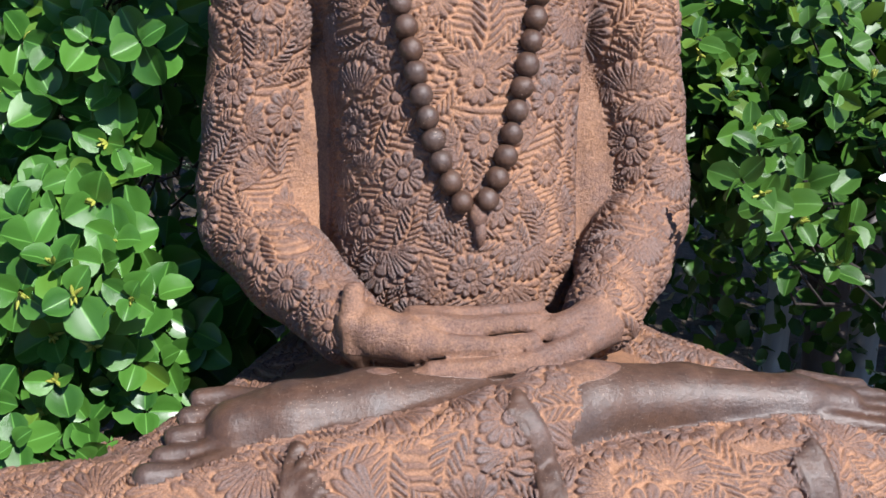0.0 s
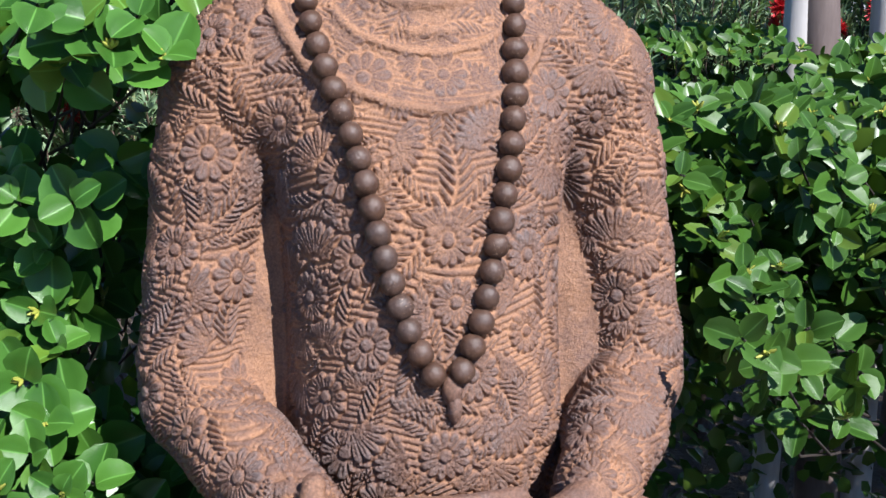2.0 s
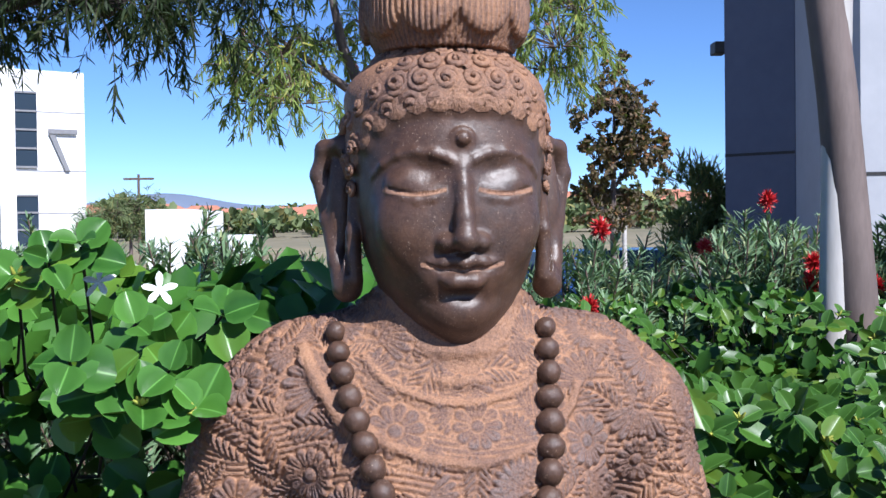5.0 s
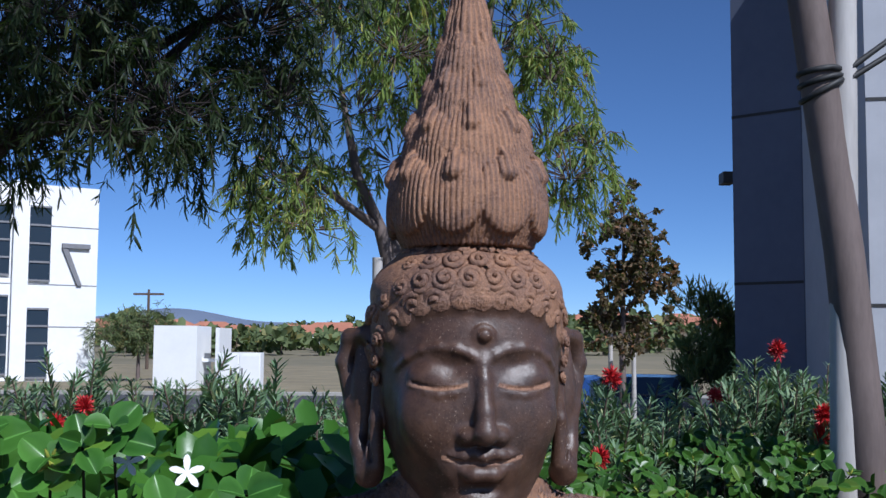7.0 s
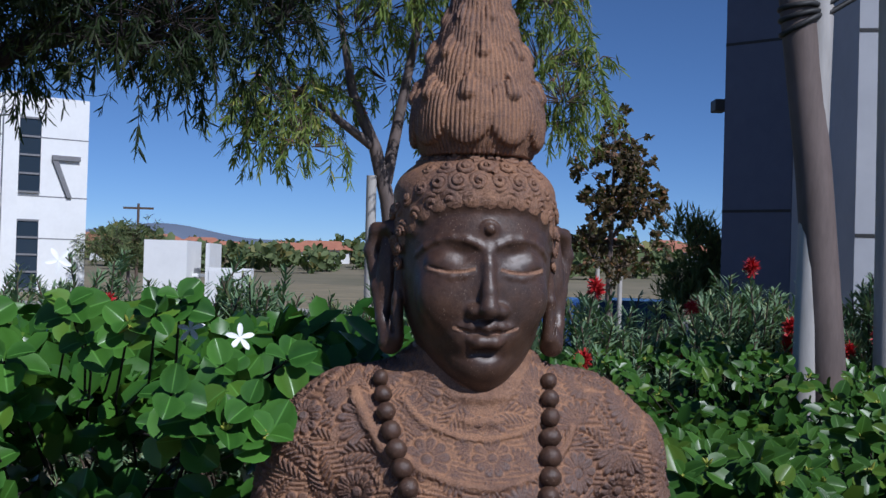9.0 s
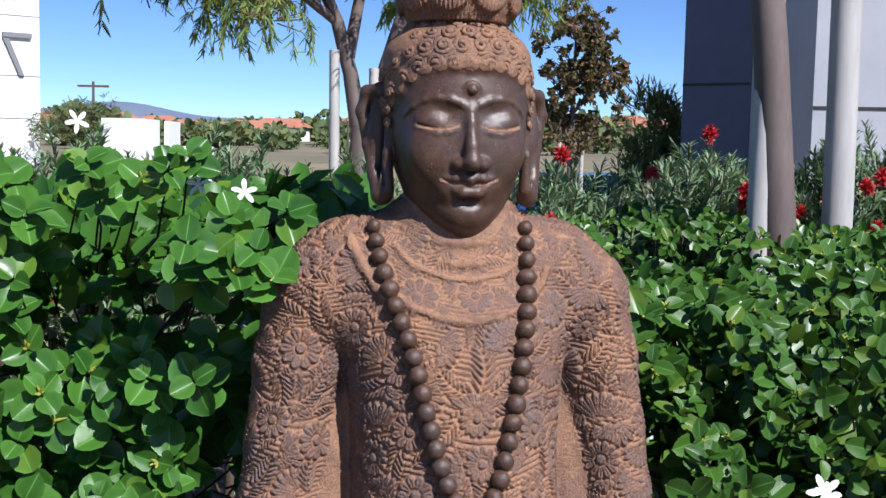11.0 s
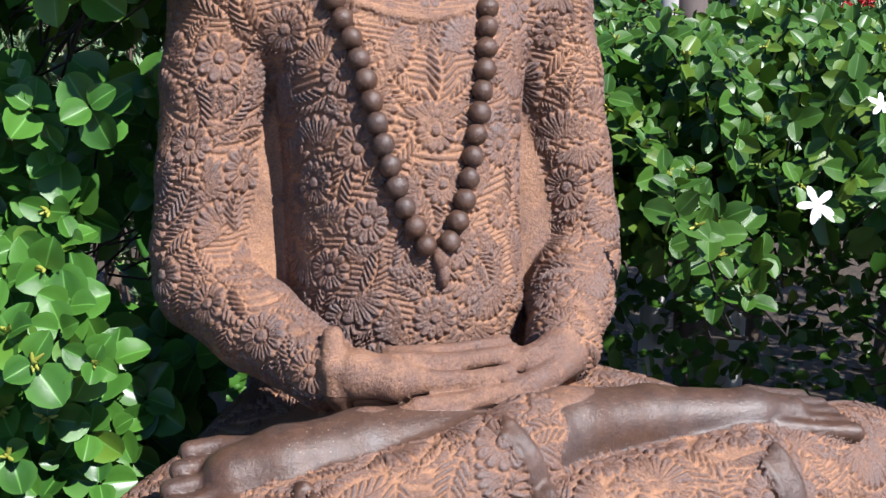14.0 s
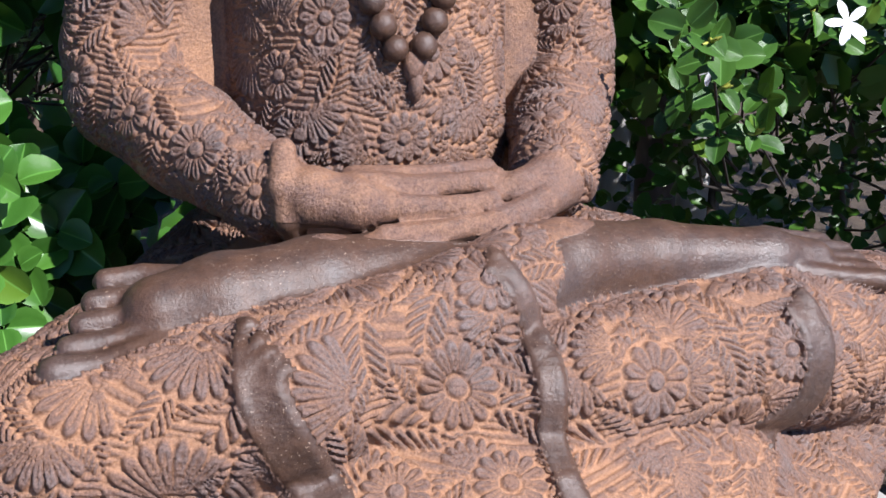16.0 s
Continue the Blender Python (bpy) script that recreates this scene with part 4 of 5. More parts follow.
def plum_shrub(name, label, tips, dirs, size, mat, shape, rng, single, flowers, fill, fill_mat, root):
    top = empty(name, label, "shrub", "natal plum shrubs", (root[0], root[1], 0))
    inv = Matrix.Translation((-root[0], -root[1], 0))
    P, A, U, S = rosettes(tips, dirs, size, rng)
    near = [i for i in range(len(P)) if clear_of_statue(P[i] + A[i] / np.linalg.norm(A[i]) * S[i] * 0.6, -0.03)]
    P, A, U, S = P[near], A[near], U[near], S[near]
    order = np.argsort((P[:, 1] + 0.45 * np.abs(P[:, 2] - 1.0) + 0.6 * np.abs(np.abs(P[:, 0]) - 0.40)))
    one, rest = order[:single], order[single:]
    shapes = []
    for k in range(4):
        vs, fs, rib = shape
        v2 = vs.copy()
        v2[:, 2] += 0.03 * np.sin(vs[:, 0] * 5 + k * 2) * (1 + vs[:, 1])
        v2[:, 1] *= 0.92 + 0.07 * k
        shapes.append(mesh_from("leaf", v2, fs, mat, True, {"rib": rib}))
    for i in one:
        a = Vector(A[i]).normalized()
        u = Vector(U[i])
        u = (u - u.dot(a) * a).normalized()
        s = u.cross(a)
        m = Matrix((a, s, u)).transposed().to_4x4()
        m.translation = P[i]
        child("leaf", shapes[i % 4], top, at=inv @ m @ Matrix.Diagonal((S[i], S[i], S[i], 1)))
    v, f, rib = spread(shape, P[rest], A[rest], U[rest], S[rest])
    child("foliage", mesh_from("foliage", v, f, mat, True, {"rib": rib}), top, kind="stuff", at=inv)
    fp, fa, fu, fsz = fill
    v, f, rib = spread(ROUGH_LEAF, fp, fa, fu, fsz)
    child("inner_foliage", mesh_from("inner_foliage", v, f, fill_mat, True, {"rib": rib * 0}), top, kind="stuff", at=inv)
    # stems take the darkened twig so the gaps stay black
    v, f = stems_for(tips, root, rng)
    child("stems", mesh_from("stems", v, f, TWIG_SHADED, True), top, kind="stuff", at=inv)
    # small yellow-green bud clusters at some tips
    pts = []
    for p, d in zip(tips[::3], dirs[::3]):
        d = d / np.linalg.norm(d)
        for _ in range(5):
            e = d + rng.normal(size=3) * 0.5
            e /= np.linalg.norm(e)
            pts.append(tube([p, p + e * size * 0.16, p + e * size * rng.uniform(0.25, 0.42)], [0.0012, 0.0024, 0.0008], 5))
    v, f = joined(pts)
    child("buds", mesh_from("buds", v, f, BUD, True), top, kind="stuff", at=inv)
    for c, s, face in flowers:
        five_petals("flower", top, inv @ Vector(c), s, rng, face)
    return top


def wavy(x, y, z, k=5.0, seed=0.0):
    return noise.noise(Vector((x * k + seed, y * k, z * k + seed * 0.7)))


rng = np.random.default_rng(11)
# the round-leaved shrub on the statue's right hand
tips, dirs = [], []
for _ in range(9000):
    x, z = rng.uniform(-1.0, -0.12), rng.uniform(0.30, 1.305)
    hump = wavy(x, 0, z, 6.0, 3.1)
    y = 1.155 - 0.12 * hump - min(0.14, 1.4 * max(0, 0.93 - z)) * (x < -0.26) + 0.22 * max(0, z - 1.22) 
    p = np.array([x, y + abs(rng.normal()) * 0.035, z])
    if hump < (0.06 if z > 1.09 else -0.62) or not clear_of_statue(p, 0.030) or (x > -0.24 and z > 1.27):
        continue
    if (1.085 < z < 1.165 and x > -0.42) or (z > 1.13 and x < -0.29 and rng.uniform() < 0.6):
        continue
    if tips and np.min(np.linalg.norm(np.array(tips) - p, axis=1)) < (0.040 if z < 1.09 else 0.044):
        continue
    tips.append(p)
    dirs.append(np.array([rng.normal() * 0.28 + 0.10, -1.0 + rng.normal() * 0.2, 0.55 + rng.normal() * 0.28 + 1.2 * max(0, z - 1.2)]))
# shoots that come out behind the elbow and over the knee
for _ in range(2200):
    if rng.uniform() < 0.45:
        p = np.array([rng.uniform(-0.33, -0.15), rng.uniform(1.27, 1.33), rng.uniform(0.93, 1.08)])
    else:
        p = np.array([rng.uniform(-0.40, -0.19), rng.uniform(1.06, 1.25), rng.uniform(0.68, 0.83)])
    if clear_of_statue(p, 0.01) and np.min(np.linalg.norm(np.array(tips) - p, axis=1)) > 0.040:
        tips.append(p)
        dirs.append(np.array([0.15 + rng.normal() * 0.25, -1.0, 0.5 + rng.normal() * 0.25]))
# clusters that stand out against the dark
for c in ((-0.245, 1.08, 1.262), (-0.215, 1.065, 1.225), (-0.195, 1.075, 1.19), (-0.262, 1.07, 1.215), (-0.290, 1.05, 1.235), (-0.235, 1.055, 1.20), (-0.315, 1.08, 1.312), (-0.295, 1.10, 1.325), (-0.345, 1.09, 1.30), (-0.41, 1.10, 1.315)):
    tips.append(np.array(c))
    dirs.append(np.array([0.15, -1.0, 0.75]))
n_f = 1800
fx, fz = rng.uniform(-1.5, -0.10, n_f), rng.uniform(0.05, 1.15, n_f)
deep = np.stack([fx, 1.70 + rng.uniform(0, 0.45, n_f), fz], 1)
n_f = 4200
fx, fy = rng.uniform(-1.5, -0.10, n_f), rng.uniform(1.30, 2.1, n_f)
roof = np.stack([fx, fy, 1.17 + rng.uniform(0, 0.07, n_f) + 0.04 * np.sin(fx * 9) * np.sin(fy * 8)], 1)
fp = np.concatenate([deep, roof])
fp = fp[[clear_of_statue(p, 0.05) for p in fp]]
fill = (fp, rng.normal(size=(len(fp), 3)), rng.normal(size=(len(fp), 3)) * 0.6 + np.array([0, -0.5, 0.9]), rng.uniform(0.042, 0.062, len(fp)))
plum_shrub("natal_plum_shrub", "dense glossy round-leaved green shrub with white star flowers", np.array(tips), np.array(dirs), 0.0415, LEAF_L, ROUND, rng, 300,
           [((-0.235, 1.12, 1.288), 0.016, (0.2, -1, 0.5)), ((-0.290, 1.13, 1.295), 0.016, (-0.3, -1, 0.6)), ((-0.395, 1.08, 0.800), 0.013, (0.7, -0.6, 0.7)), ((-0.41, 1.06, 1.365), 0.014, (0.6, -0.8, 0.2))], fill, LEAF_L, (-0.6, 1.5))

# the shrub on the other side, with smaller leaves
tips, dirs = [], []
for _ in range(26000):
    x, s = rng.uniform(0.16, 2.3), rng.uniform(0, 1)
    if s < 0.62:
        z = 0.42 + 0.68 * s / 0.62
        hump = wavy(x, 0, z, 5.5, 9.7)
        y = 1.16 + 1.1 * max(0, z - 0.92) - 0.10 * hump + 0.12 * max(0, 0.85 - z) - 0.16 * max(0, min(x, 0.6) - 0.35)
        lim = 0.08 if z < 0.86 else 0.05
        if z < 0.82 and x < 0.9:
            lim = 0.20
    else:
        q = (s - 0.62) / 0.38
        y = 1.36 + 1.5 * q
        hump = wavy(x, y, 0, 4.5, 2.2)
        z = 1.10 + 0.07 * hump + 0.05 * q
        lim = -0.02
    p = np.array([x, y + abs(rng.normal()) * 0.03, z])
    if hump < lim or not clear_of_statue(p, 0.035):
        continue
    if math.hypot(x - 0.84, p[1] - 2.5) < 0.11 or math.hypot(x - 1.03, p[1] - 2.54) < 0.07:
        continue
    if tips and np.min(np.linalg.norm(np.array(tips) - p, axis=1)) < (0.041 if y < 1.7 else 0.052):
        continue
    tips.append(p)
    dirs.append(np.array([rng.normal() * 0.55 - 0.05, -0.8 + rng.normal() * 0.35, 0.70 + rng.normal() * 0.4]))
tips += [np.array(c) for c in ((0.285, 1.035, 0.957), (0.305, 1.03, 0.945), (0.33, 1.06, 0.93))]
dirs += [np.array([-0.5, -1, 0.5])] * 3
n_f = 5200
fx, fy = rng.uniform(0.14, 2.6, n_f), rng.uniform(1.85, 2.7, n_f)
deep = np.stack([fx, fy, rng.uniform(0, 1, n_f) ** 0.6 * 0.98], 1)
n_f = 5200
fx, fz = rng.uniform(0.14, 2.6, n_f), rng.uniform(0.86, 1.07, n_f)
screen = np.stack([fx, 1.25 + 1.1 * np.maximum(0, fz - 0.92) + rng.uniform(0, 0.16, n_f), fz], 1)
n_f = 9000
fx, fy = rng.uniform(0.14, 2.6, n_f), rng.uniform(1.34, 2.9, n_f)
roof = np.stack([fx, fy, np.minimum(1.06, 0.90 + 1.0 * (fy - 1.34)) + rng.uniform(-0.05, 0.01, n_f)], 1)
fp = np.concatenate([deep, screen, roof])
fp = fp[[clear_of_statue(p, 0.05) for p in fp]]
fill = (fp, rng.normal(size=(len(fp), 3)), rng.normal(size=(len(fp), 3)) * 0.6 + np.array([0, -0.5, 0.9]), rng.uniform(0.034, 0.050, len(fp)))
plum_shrub("natal_plum_shrub", "sprawling small-leaved green shrub with white star flowers", np.array(tips), np.array(dirs), 0.0345, LEAF_R, SMALL, rng, 300,
           [((0.433, 1.030, 0.964), 0.021, (-0.2, -1, 0.4)), ((0.445, 1.045, 0.955), 0.019, (0.3, -0.8, 0.8)), ((0.590, 1.190, 1.051), 0.018, (0, -1, 0.6)), ((0.505, 0.945, 0.945), 0.022, (-0.3, -1, 0.3)), ((0.525, 0.955, 0.915), 0.021, (0.3, -1, 0.2)),
            ((0.515, 0.95, 0.93), 0.020, (-0.6, -0.8, 0.7)), ((0.356, 1.130, 0.905), 0.016, (-0.9, -0.6, 0.2)), ((0.633, 1.265, 0.934), 0.017, (0.2, -1, 0.5))], fill, LEAF_R, (0.9, 1.9))


# grey-green bottlebrush shrubs with red brushes
def brush_flower(parent, at, size, rng):
    n = 240
    d = unit(rng.normal(size=(n, 3)) + np.array([0, 0, 0.4]))
    v, f, _ = spread(NEEDLE, np.tile(np.array(at), (n, 1)) + d * size * 0.15 + np.array([0, 0, 1]) * rng.uniform(-0.4, 0.5, n)[:, None] * size, d, rng.normal(size=(n, 3)), np.full(n, size) * rng.uniform(0.7, 1.1, n))
    child("red_brush", mesh_from("red_brush", v, f, RED), parent)


def bottlebrush(x, y, r, h, n_st, reds, rng):
    top = empty("bottlebrush_shrub", "grey-green needle-leaved shrub with red bottlebrush blooms" if reds else "grey-green needle-leaved shrub with upright shoots", "shrub", "bottlebrush shrubs", (x, y, 0))
    P, A, U, S, st, ends = [], [], [], [], [], []
    for i in range(n_st):
        q, rr = rng.uniform(0, 2 * math.pi), r * math.sqrt(rng.uniform(0, 1))
        ex, ey = rr * math.cos(q), rr * math.sin(q)
        ez = h * (1 - 0.30 * (rr / r) ** 2) + rng.normal() * 0.035
        if i % 3 == 0:
            ez -= rng.uniform(0.05, 0.4)
        e = np.array([ex, ey, ez])
        d = unit(np.array([ex / r * 0.6 + rng.normal() * 0.2, ey / r * 0.6 + rng.normal() * 0.2, 1.0]))
        base = e - d * 0.30
        st.append(tube([base, e - d * 0.12, e], [0.004, 0.003, 0.002], 4))
        ends.append((e, d))
        for k in range(70):
            t = rng.uniform(0, 0.20)
            o = unit(np.cross(d, rng.normal(size=3)))
            P.append(e - d * t)
            A.append(o * rng.uniform(0.6, 1.1) + d * rng.uniform(0.5, 1.3))
            U.append(d)
            S.append(rng.uniform(0.030, 0.050) * (0.7 if t < 0.02 else 1))
    v, f, rib = spread(NEEDLE, np.array(P), np.array(A), np.array(U), np.array(S))
    child("needle_foliage", mesh_from("needle_foliage", v, f, LEAF_B, True, {"rib": rib * 0.3}), top, kind="stuff")
    v, f = joined(st)
    child("stems", mesh_from("stems", v, f, TWIG, True), top, kind="stuff")
    trunk = tube([(0, 0, 0), (0.02, 0, h * 0.4), (0, 0.02, h * 0.75)], [0.03, 0.02, 0.012], 7)
    child("trunk", mesh_from("trunk", *trunk, TWIG, True), top)
    order = sorted(range(len(ends)), key=lambda i: ends[i][0][1] - 0.6 * ends[i][0][2] + 0.3 * rng.uniform())
    for i in order[:reds]:
        e, d = ends[i]
        brush_flower(top, e + d * 0.02 + np.array([0, -0.03, 0]), rng.uniform(0.018, 0.026), rng)


for x, y, r, h, n_st, reds in ((-0.50, 2.75, 0.42, 1.30, 160, 0), (-0.95, 3.0, 0.45, 1.30, 140, 12), (-0.15, 3.1, 0.45, 1.26, 150, 2), (0.42, 2.95, 0.42, 1.26, 150, 8), (0.85, 3.25, 0.50, 1.30, 170, 16), (1.35, 3.1, 0.45, 1.38, 150, 18),
                               (1.85, 3.2, 0.50, 1.45, 160, 16), (2.4, 3.4, 0.55, 1.45, 140, 12), (-1.5, 3.5, 0.5, 1.25, 70, 4), (0.2, 3.9, 0.5, 1.16, 80, 1), (-0.55, 4.1, 0.5, 1.15, 70, 0)):
    bottlebrush(x, y, r, h + 0.03, int(n_st * 1.7), reds, rng)


# ---- trees ----
def hanging_tree(name, label, base, limbs, clumps, mat, leaf, rng, droop=0.6, per=16, bark=BARK, blossoms=0, spreadr=0.5, twig_r=0.006):
    top = empty(name, label, "tree", at=tuple(base))
    pieces = [tube(pts, radii, 9) for pts, radii in limbs]
    v, f = joined(pieces[:1])
    child("trunk", mesh_from("trunk", v, f, bark, True), top)
    for v, f in pieces[1:]:
        child("limb", mesh_from("limb", v, f, bark, True), top)
    P, A, U, S, tw, tipsl = [], [], [], [], [], []
    for c, rr, k in clumps:
        c = np.array(c)
        hub = c + np.array([0, 0, -0.3 * rr])
        for _ in range(k):
            o = rng.normal(size=3) * np.array([1, 1, 0.75])
            o = o / np.linalg.norm(o) * rr * rng.uniform(0.25, 1.0) ** 0.6
            s = c + o
            d = unit(o / rr + np.array([0, 0, -0.2]) + rng.normal(size=3) * 0.3)
            L = rng.uniform(0.6, 1.3) * spreadr
            pts = [s, s + d * L * 0.4 + np.array([0, 0, -droop * L * 0.15]), s + d * L * 0.6 + np.array([0, 0, -droop * L * 0.7])]
            tw.append(tube([hub + (s - hub) * 0.25] + pts, [twig_r * 1.6, twig_r, twig_r * 0.6, twig_r * 0.3], 4))
            tipsl.append(pts[-1])
            for _ in range(per):
                t = rng.uniform(0, 1)
                p = pts[0] * (1 - t) ** 2 + 2 * pts[1] * t * (1 - t) + pts[2] * t * t
                P.append(p)
                A.append(rng.normal(size=3) * 0.6 + d * 0.4 + np.array([0, 0, -droop * 1.3]))
                U.append(rng.normal(size=3) + np.array([0, 0, 0.8]))
                S.append(leaf * rng.uniform(0.6, 1.25))
    v, f, rib = spread(LANCE if mat not in (LEAF_P,) else ROUGH_LEAF, np.array(P), np.array(A), np.array(U), np.array(S))
    child("crown", mesh_from("crown", v, f, mat, True, {"rib": rib * 0}), top, kind="stuff")
    v, f = joined(tw)
    child("twigs", mesh_from("twigs", v, f, TWIG if bark is BARK else bark, True), top, kind="stuff")
    for i in range(blossoms):
        c = tipsl[rng.integers(len(tipsl))]
        n = 24
        d = unit(rng.normal(size=(n, 3)))
        v, f, _ = spread(NEEDLE, np.tile(c, (n, 1)), d, rng.normal(size=(n, 3)), np.full(n, leaf * 0.35))
        child("blossom", mesh_from("blossom", v, f, PINK), top)
    return top


# weeping tree beyond the hedge, tied to two stakes
tb = np.array([-0.42, 10.0, ground_height(0, 10)])
clumps = []
for _ in range(50):
    q, k = rng.uniform(0, 2 * math.pi), rng.uniform(0, 1) ** 0.5
    x, y = 0.34 + 1.40 * k * math.cos(q), 1.2 * k * math.sin(q)
    z = 3.35 + rng.uniform(-0.7, 2.5) - 0.35 * k
    if z < 2.75 and k < 0.62:
        z += 1.0
    clumps.append(((x, y, z - tb[2]), rng.uniform(0.26, 0.42), 26))
clumps += [((-1.25, 0.1, 2.5 - tb[2]), 0.26, 22), ((-1.35, -0.1, 2.8 - tb[2]), 0.26, 20), ((-0.95, -0.2, 2.62 - tb[2]), 0.30, 24), ((-1.15, 0.0, 2.95 - tb[2]), 0.32, 22), ((-0.65, 0.1, 2.95 - tb[2]), 0.32, 22), ((1.35, 0, 2.75 - tb[2]), 0.35, 26), ((1.7, 0, 3.0 - tb[2]), 0.30, 20)]
hanging_tree("weeping_tree", "airy weeping tree with narrow leaves and pink tips, tied to stakes", tb,
             [([(0, 0, 0), (0.0, 0, 1.2), (0.02, 0, 1.75)], [0.11, 0.095, 0.09]),
              ([(0.0, 0, 1.7), (-0.08, 0, 2.15), (-0.20, 0, 2.6), (-0.42, 0.05, 3.1), (-0.6, 0.1, 4.0)], [0.085, 0.07, 0.06, 0.045, 0.02]),
              ([(0.02, 0, 1.7), (0.22, 0, 2.15), (0.38, 0, 2.7), (0.62, 0.1, 3.6), (0.8, 0.1, 4.8)], [0.085, 0.075, 0.06, 0.045, 0.02]),
              ([(-0.10, 0, 2.3), (0.0, 0.1, 2.9), (0.15, 0.2, 3.8), (0.2, 0.2, 5.0)], [0.06, 0.05, 0.035, 0.015]),
              ([(-0.2, 0, 2.6), (-0.55, -0.1, 2.85), (-0.95, -0.1, 3.15)], [0.045, 0.035, 0.015]),
              ([(0.36, 0, 2.6), (0.8, 0, 3.1), (1.4, 0, 3.4)], [0.05, 0.04, 0.015])], clumps, LEAF_W, 0.105, rng, 0.9, per=23, blossoms=34, spreadr=0.24, twig_r=0.004)
for dx, h in ((-0.22, 2.35), (0.13, 2.2)):
    st = part("tree_stake", box_bm(-0.001, -0.001, 0, 0.001, 0.001, 0.002), POLE)
    v, f = tube([(0, 0, -0.2), (0.01, 0, h * 0.5), (0.0, 0, h)], [0.05, 0.047, 0.045], 10)
    st.data = mesh_from("tree_stake", v, f, POLE, True)
    st.location = (tb[0] + dx, tb[1] - 0.1, tb[2])
    tagged(st, "weathered round timber stake beside the weeping tree", "stake", "tree stakes")

# shade tree whose boughs hang in from the side
sb = np.array([-3.1, 6.2, ground_height(0, 6.2)])
clumps = []
for _ in range(76):
    x, z = rng.uniform(-3.4, -0.6), rng.uniform(2.35, 4.4)
    lowest = np.interp(x, [-3.4, -2.3, -1.95, -1.6, -1.2, -0.9, -0.6], [2.35, 2.35, 2.70, 2.35, 2.40, 2.65, 3.2])
    z = max(z, lowest + 0.15)
    clumps.append(((x - sb[0], rng.uniform(-0.8, 0.7), z - sb[2]), rng.uniform(0.28, 0.42), 34))
# unseen upper clumps, added to keep the sun off the boughs below
for _ in range(60):
    clumps.append(((rng.uniform(-3.8, -0.6) - sb[0], rng.uniform(-2.6, 0.6), rng.uniform(4.3, 5.8) - sb[2]), rng.uniform(0.45, 0.65), 40))
# leaves and boughs use colours darkened to look shaded
hanging_tree("shade_tree", "spreading tree with narrow drooping leaves and crooked boughs, shade put into its colours", sb,
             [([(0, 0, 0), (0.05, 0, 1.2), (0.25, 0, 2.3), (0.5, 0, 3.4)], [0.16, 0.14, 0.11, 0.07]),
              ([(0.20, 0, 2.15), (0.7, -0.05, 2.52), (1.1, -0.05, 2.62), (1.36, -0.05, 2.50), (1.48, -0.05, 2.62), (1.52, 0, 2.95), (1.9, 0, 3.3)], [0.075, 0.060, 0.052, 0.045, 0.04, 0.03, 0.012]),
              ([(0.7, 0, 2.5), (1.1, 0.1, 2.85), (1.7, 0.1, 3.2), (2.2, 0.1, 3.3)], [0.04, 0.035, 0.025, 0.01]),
              ([(0.3, 0, 2.6), (0.7, 0, 3.2), (1.5, 0, 3.9)], [0.07, 0.05, 0.02])], clumps, LEAF_SHADED, 0.085, rng, 0.6, per=22, spreadr=0.25, twig_r=0.0028, bark=TWIG_SHADED)

# staked young tree with bronze leaves by the parked cars
pb = np.array([3.0, 20.0, -0.7])
clumps = [((rng.normal() * 0.33 + 0.05, rng.normal() * 0.35, z - pb[2]), rng.uniform(0.22, 0.36), 12) for z in list(rng.uniform(2.3, 3.8, 20)) + list(rng.uniform(1.5, 2.0, 9))]
clumps += [((0.62, 0, 2.75 - pb[2]), 0.32, 16), ((0.75, 0, 2.55 - pb[2]), 0.25, 12), ((-0.45, 0, 1.85 - pb[2]), 0.25, 10), ((0.05, 0, 4.1 - pb[2]), 0.22, 12)]
hanging_tree("bronze_leaved_tree", "young upright tree with bronze and green leaves", pb,
             [([(0, 0, 0), (0.0, 0, 2.2), (0.05, 0, 4.6)], [0.07, 0.055, 0.015]), ([(0, 0, 2.6), (0.35, 0, 3.1), (0.65, 0, 3.4)], [0.03, 0.025, 0.01])], clumps, LEAF_P, 0.085, rng, 0.2, per=24, spreadr=0.28)
for dx in (-0.22, 0.18):
    v, f = tube([(0, 0, -0.2), (0, 0, 2.3)], [0.045, 0.04], 8)
    st = new("tree_stake", mesh_from("tree_stake", v, f, POLE, True))
    st.location = (pb[0] + dx, pb[1] - 0.1, -0.7)
    tagged(st, "round timber stake beside the bronze-leaved tree", "stake", "tree stakes")

# feathery shrub against the grey building, small street tree by the white one
cb = np.array([6.9, 30.0, -0.7])
clumps = [((rng.normal() * 0.45, rng.normal() * 0.4, z - cb[2]), 0.35, 16) for z in rng.uniform(0.3, 2.5, 30)]
hanging_tree("feathery_shrub", "tall feathery olive-green shrub by the building", cb, [([(0, 0, 0), (0, 0, 2.8)], [0.08, 0.02])], clumps, LEAF_O, 0.30, rng, -0.9, per=12, spreadr=0.45)
lb = np.array([-17.0, 62.0, -0.7])
clumps = [((rng.normal() * 0.9, rng.normal() * 0.8, z - lb[2]), 0.7, 16) for z in rng.uniform(1.6, 3.0, 22)]
hanging_tree("street_tree", "small rounded green street tree beyond the road", lb, [([(0, 0, 0), (0, 0, 2.6)], [0.12, 0.06])], clumps, LEAF_F, 0.35, rng, 0.1, per=14, spreadr=0.6)

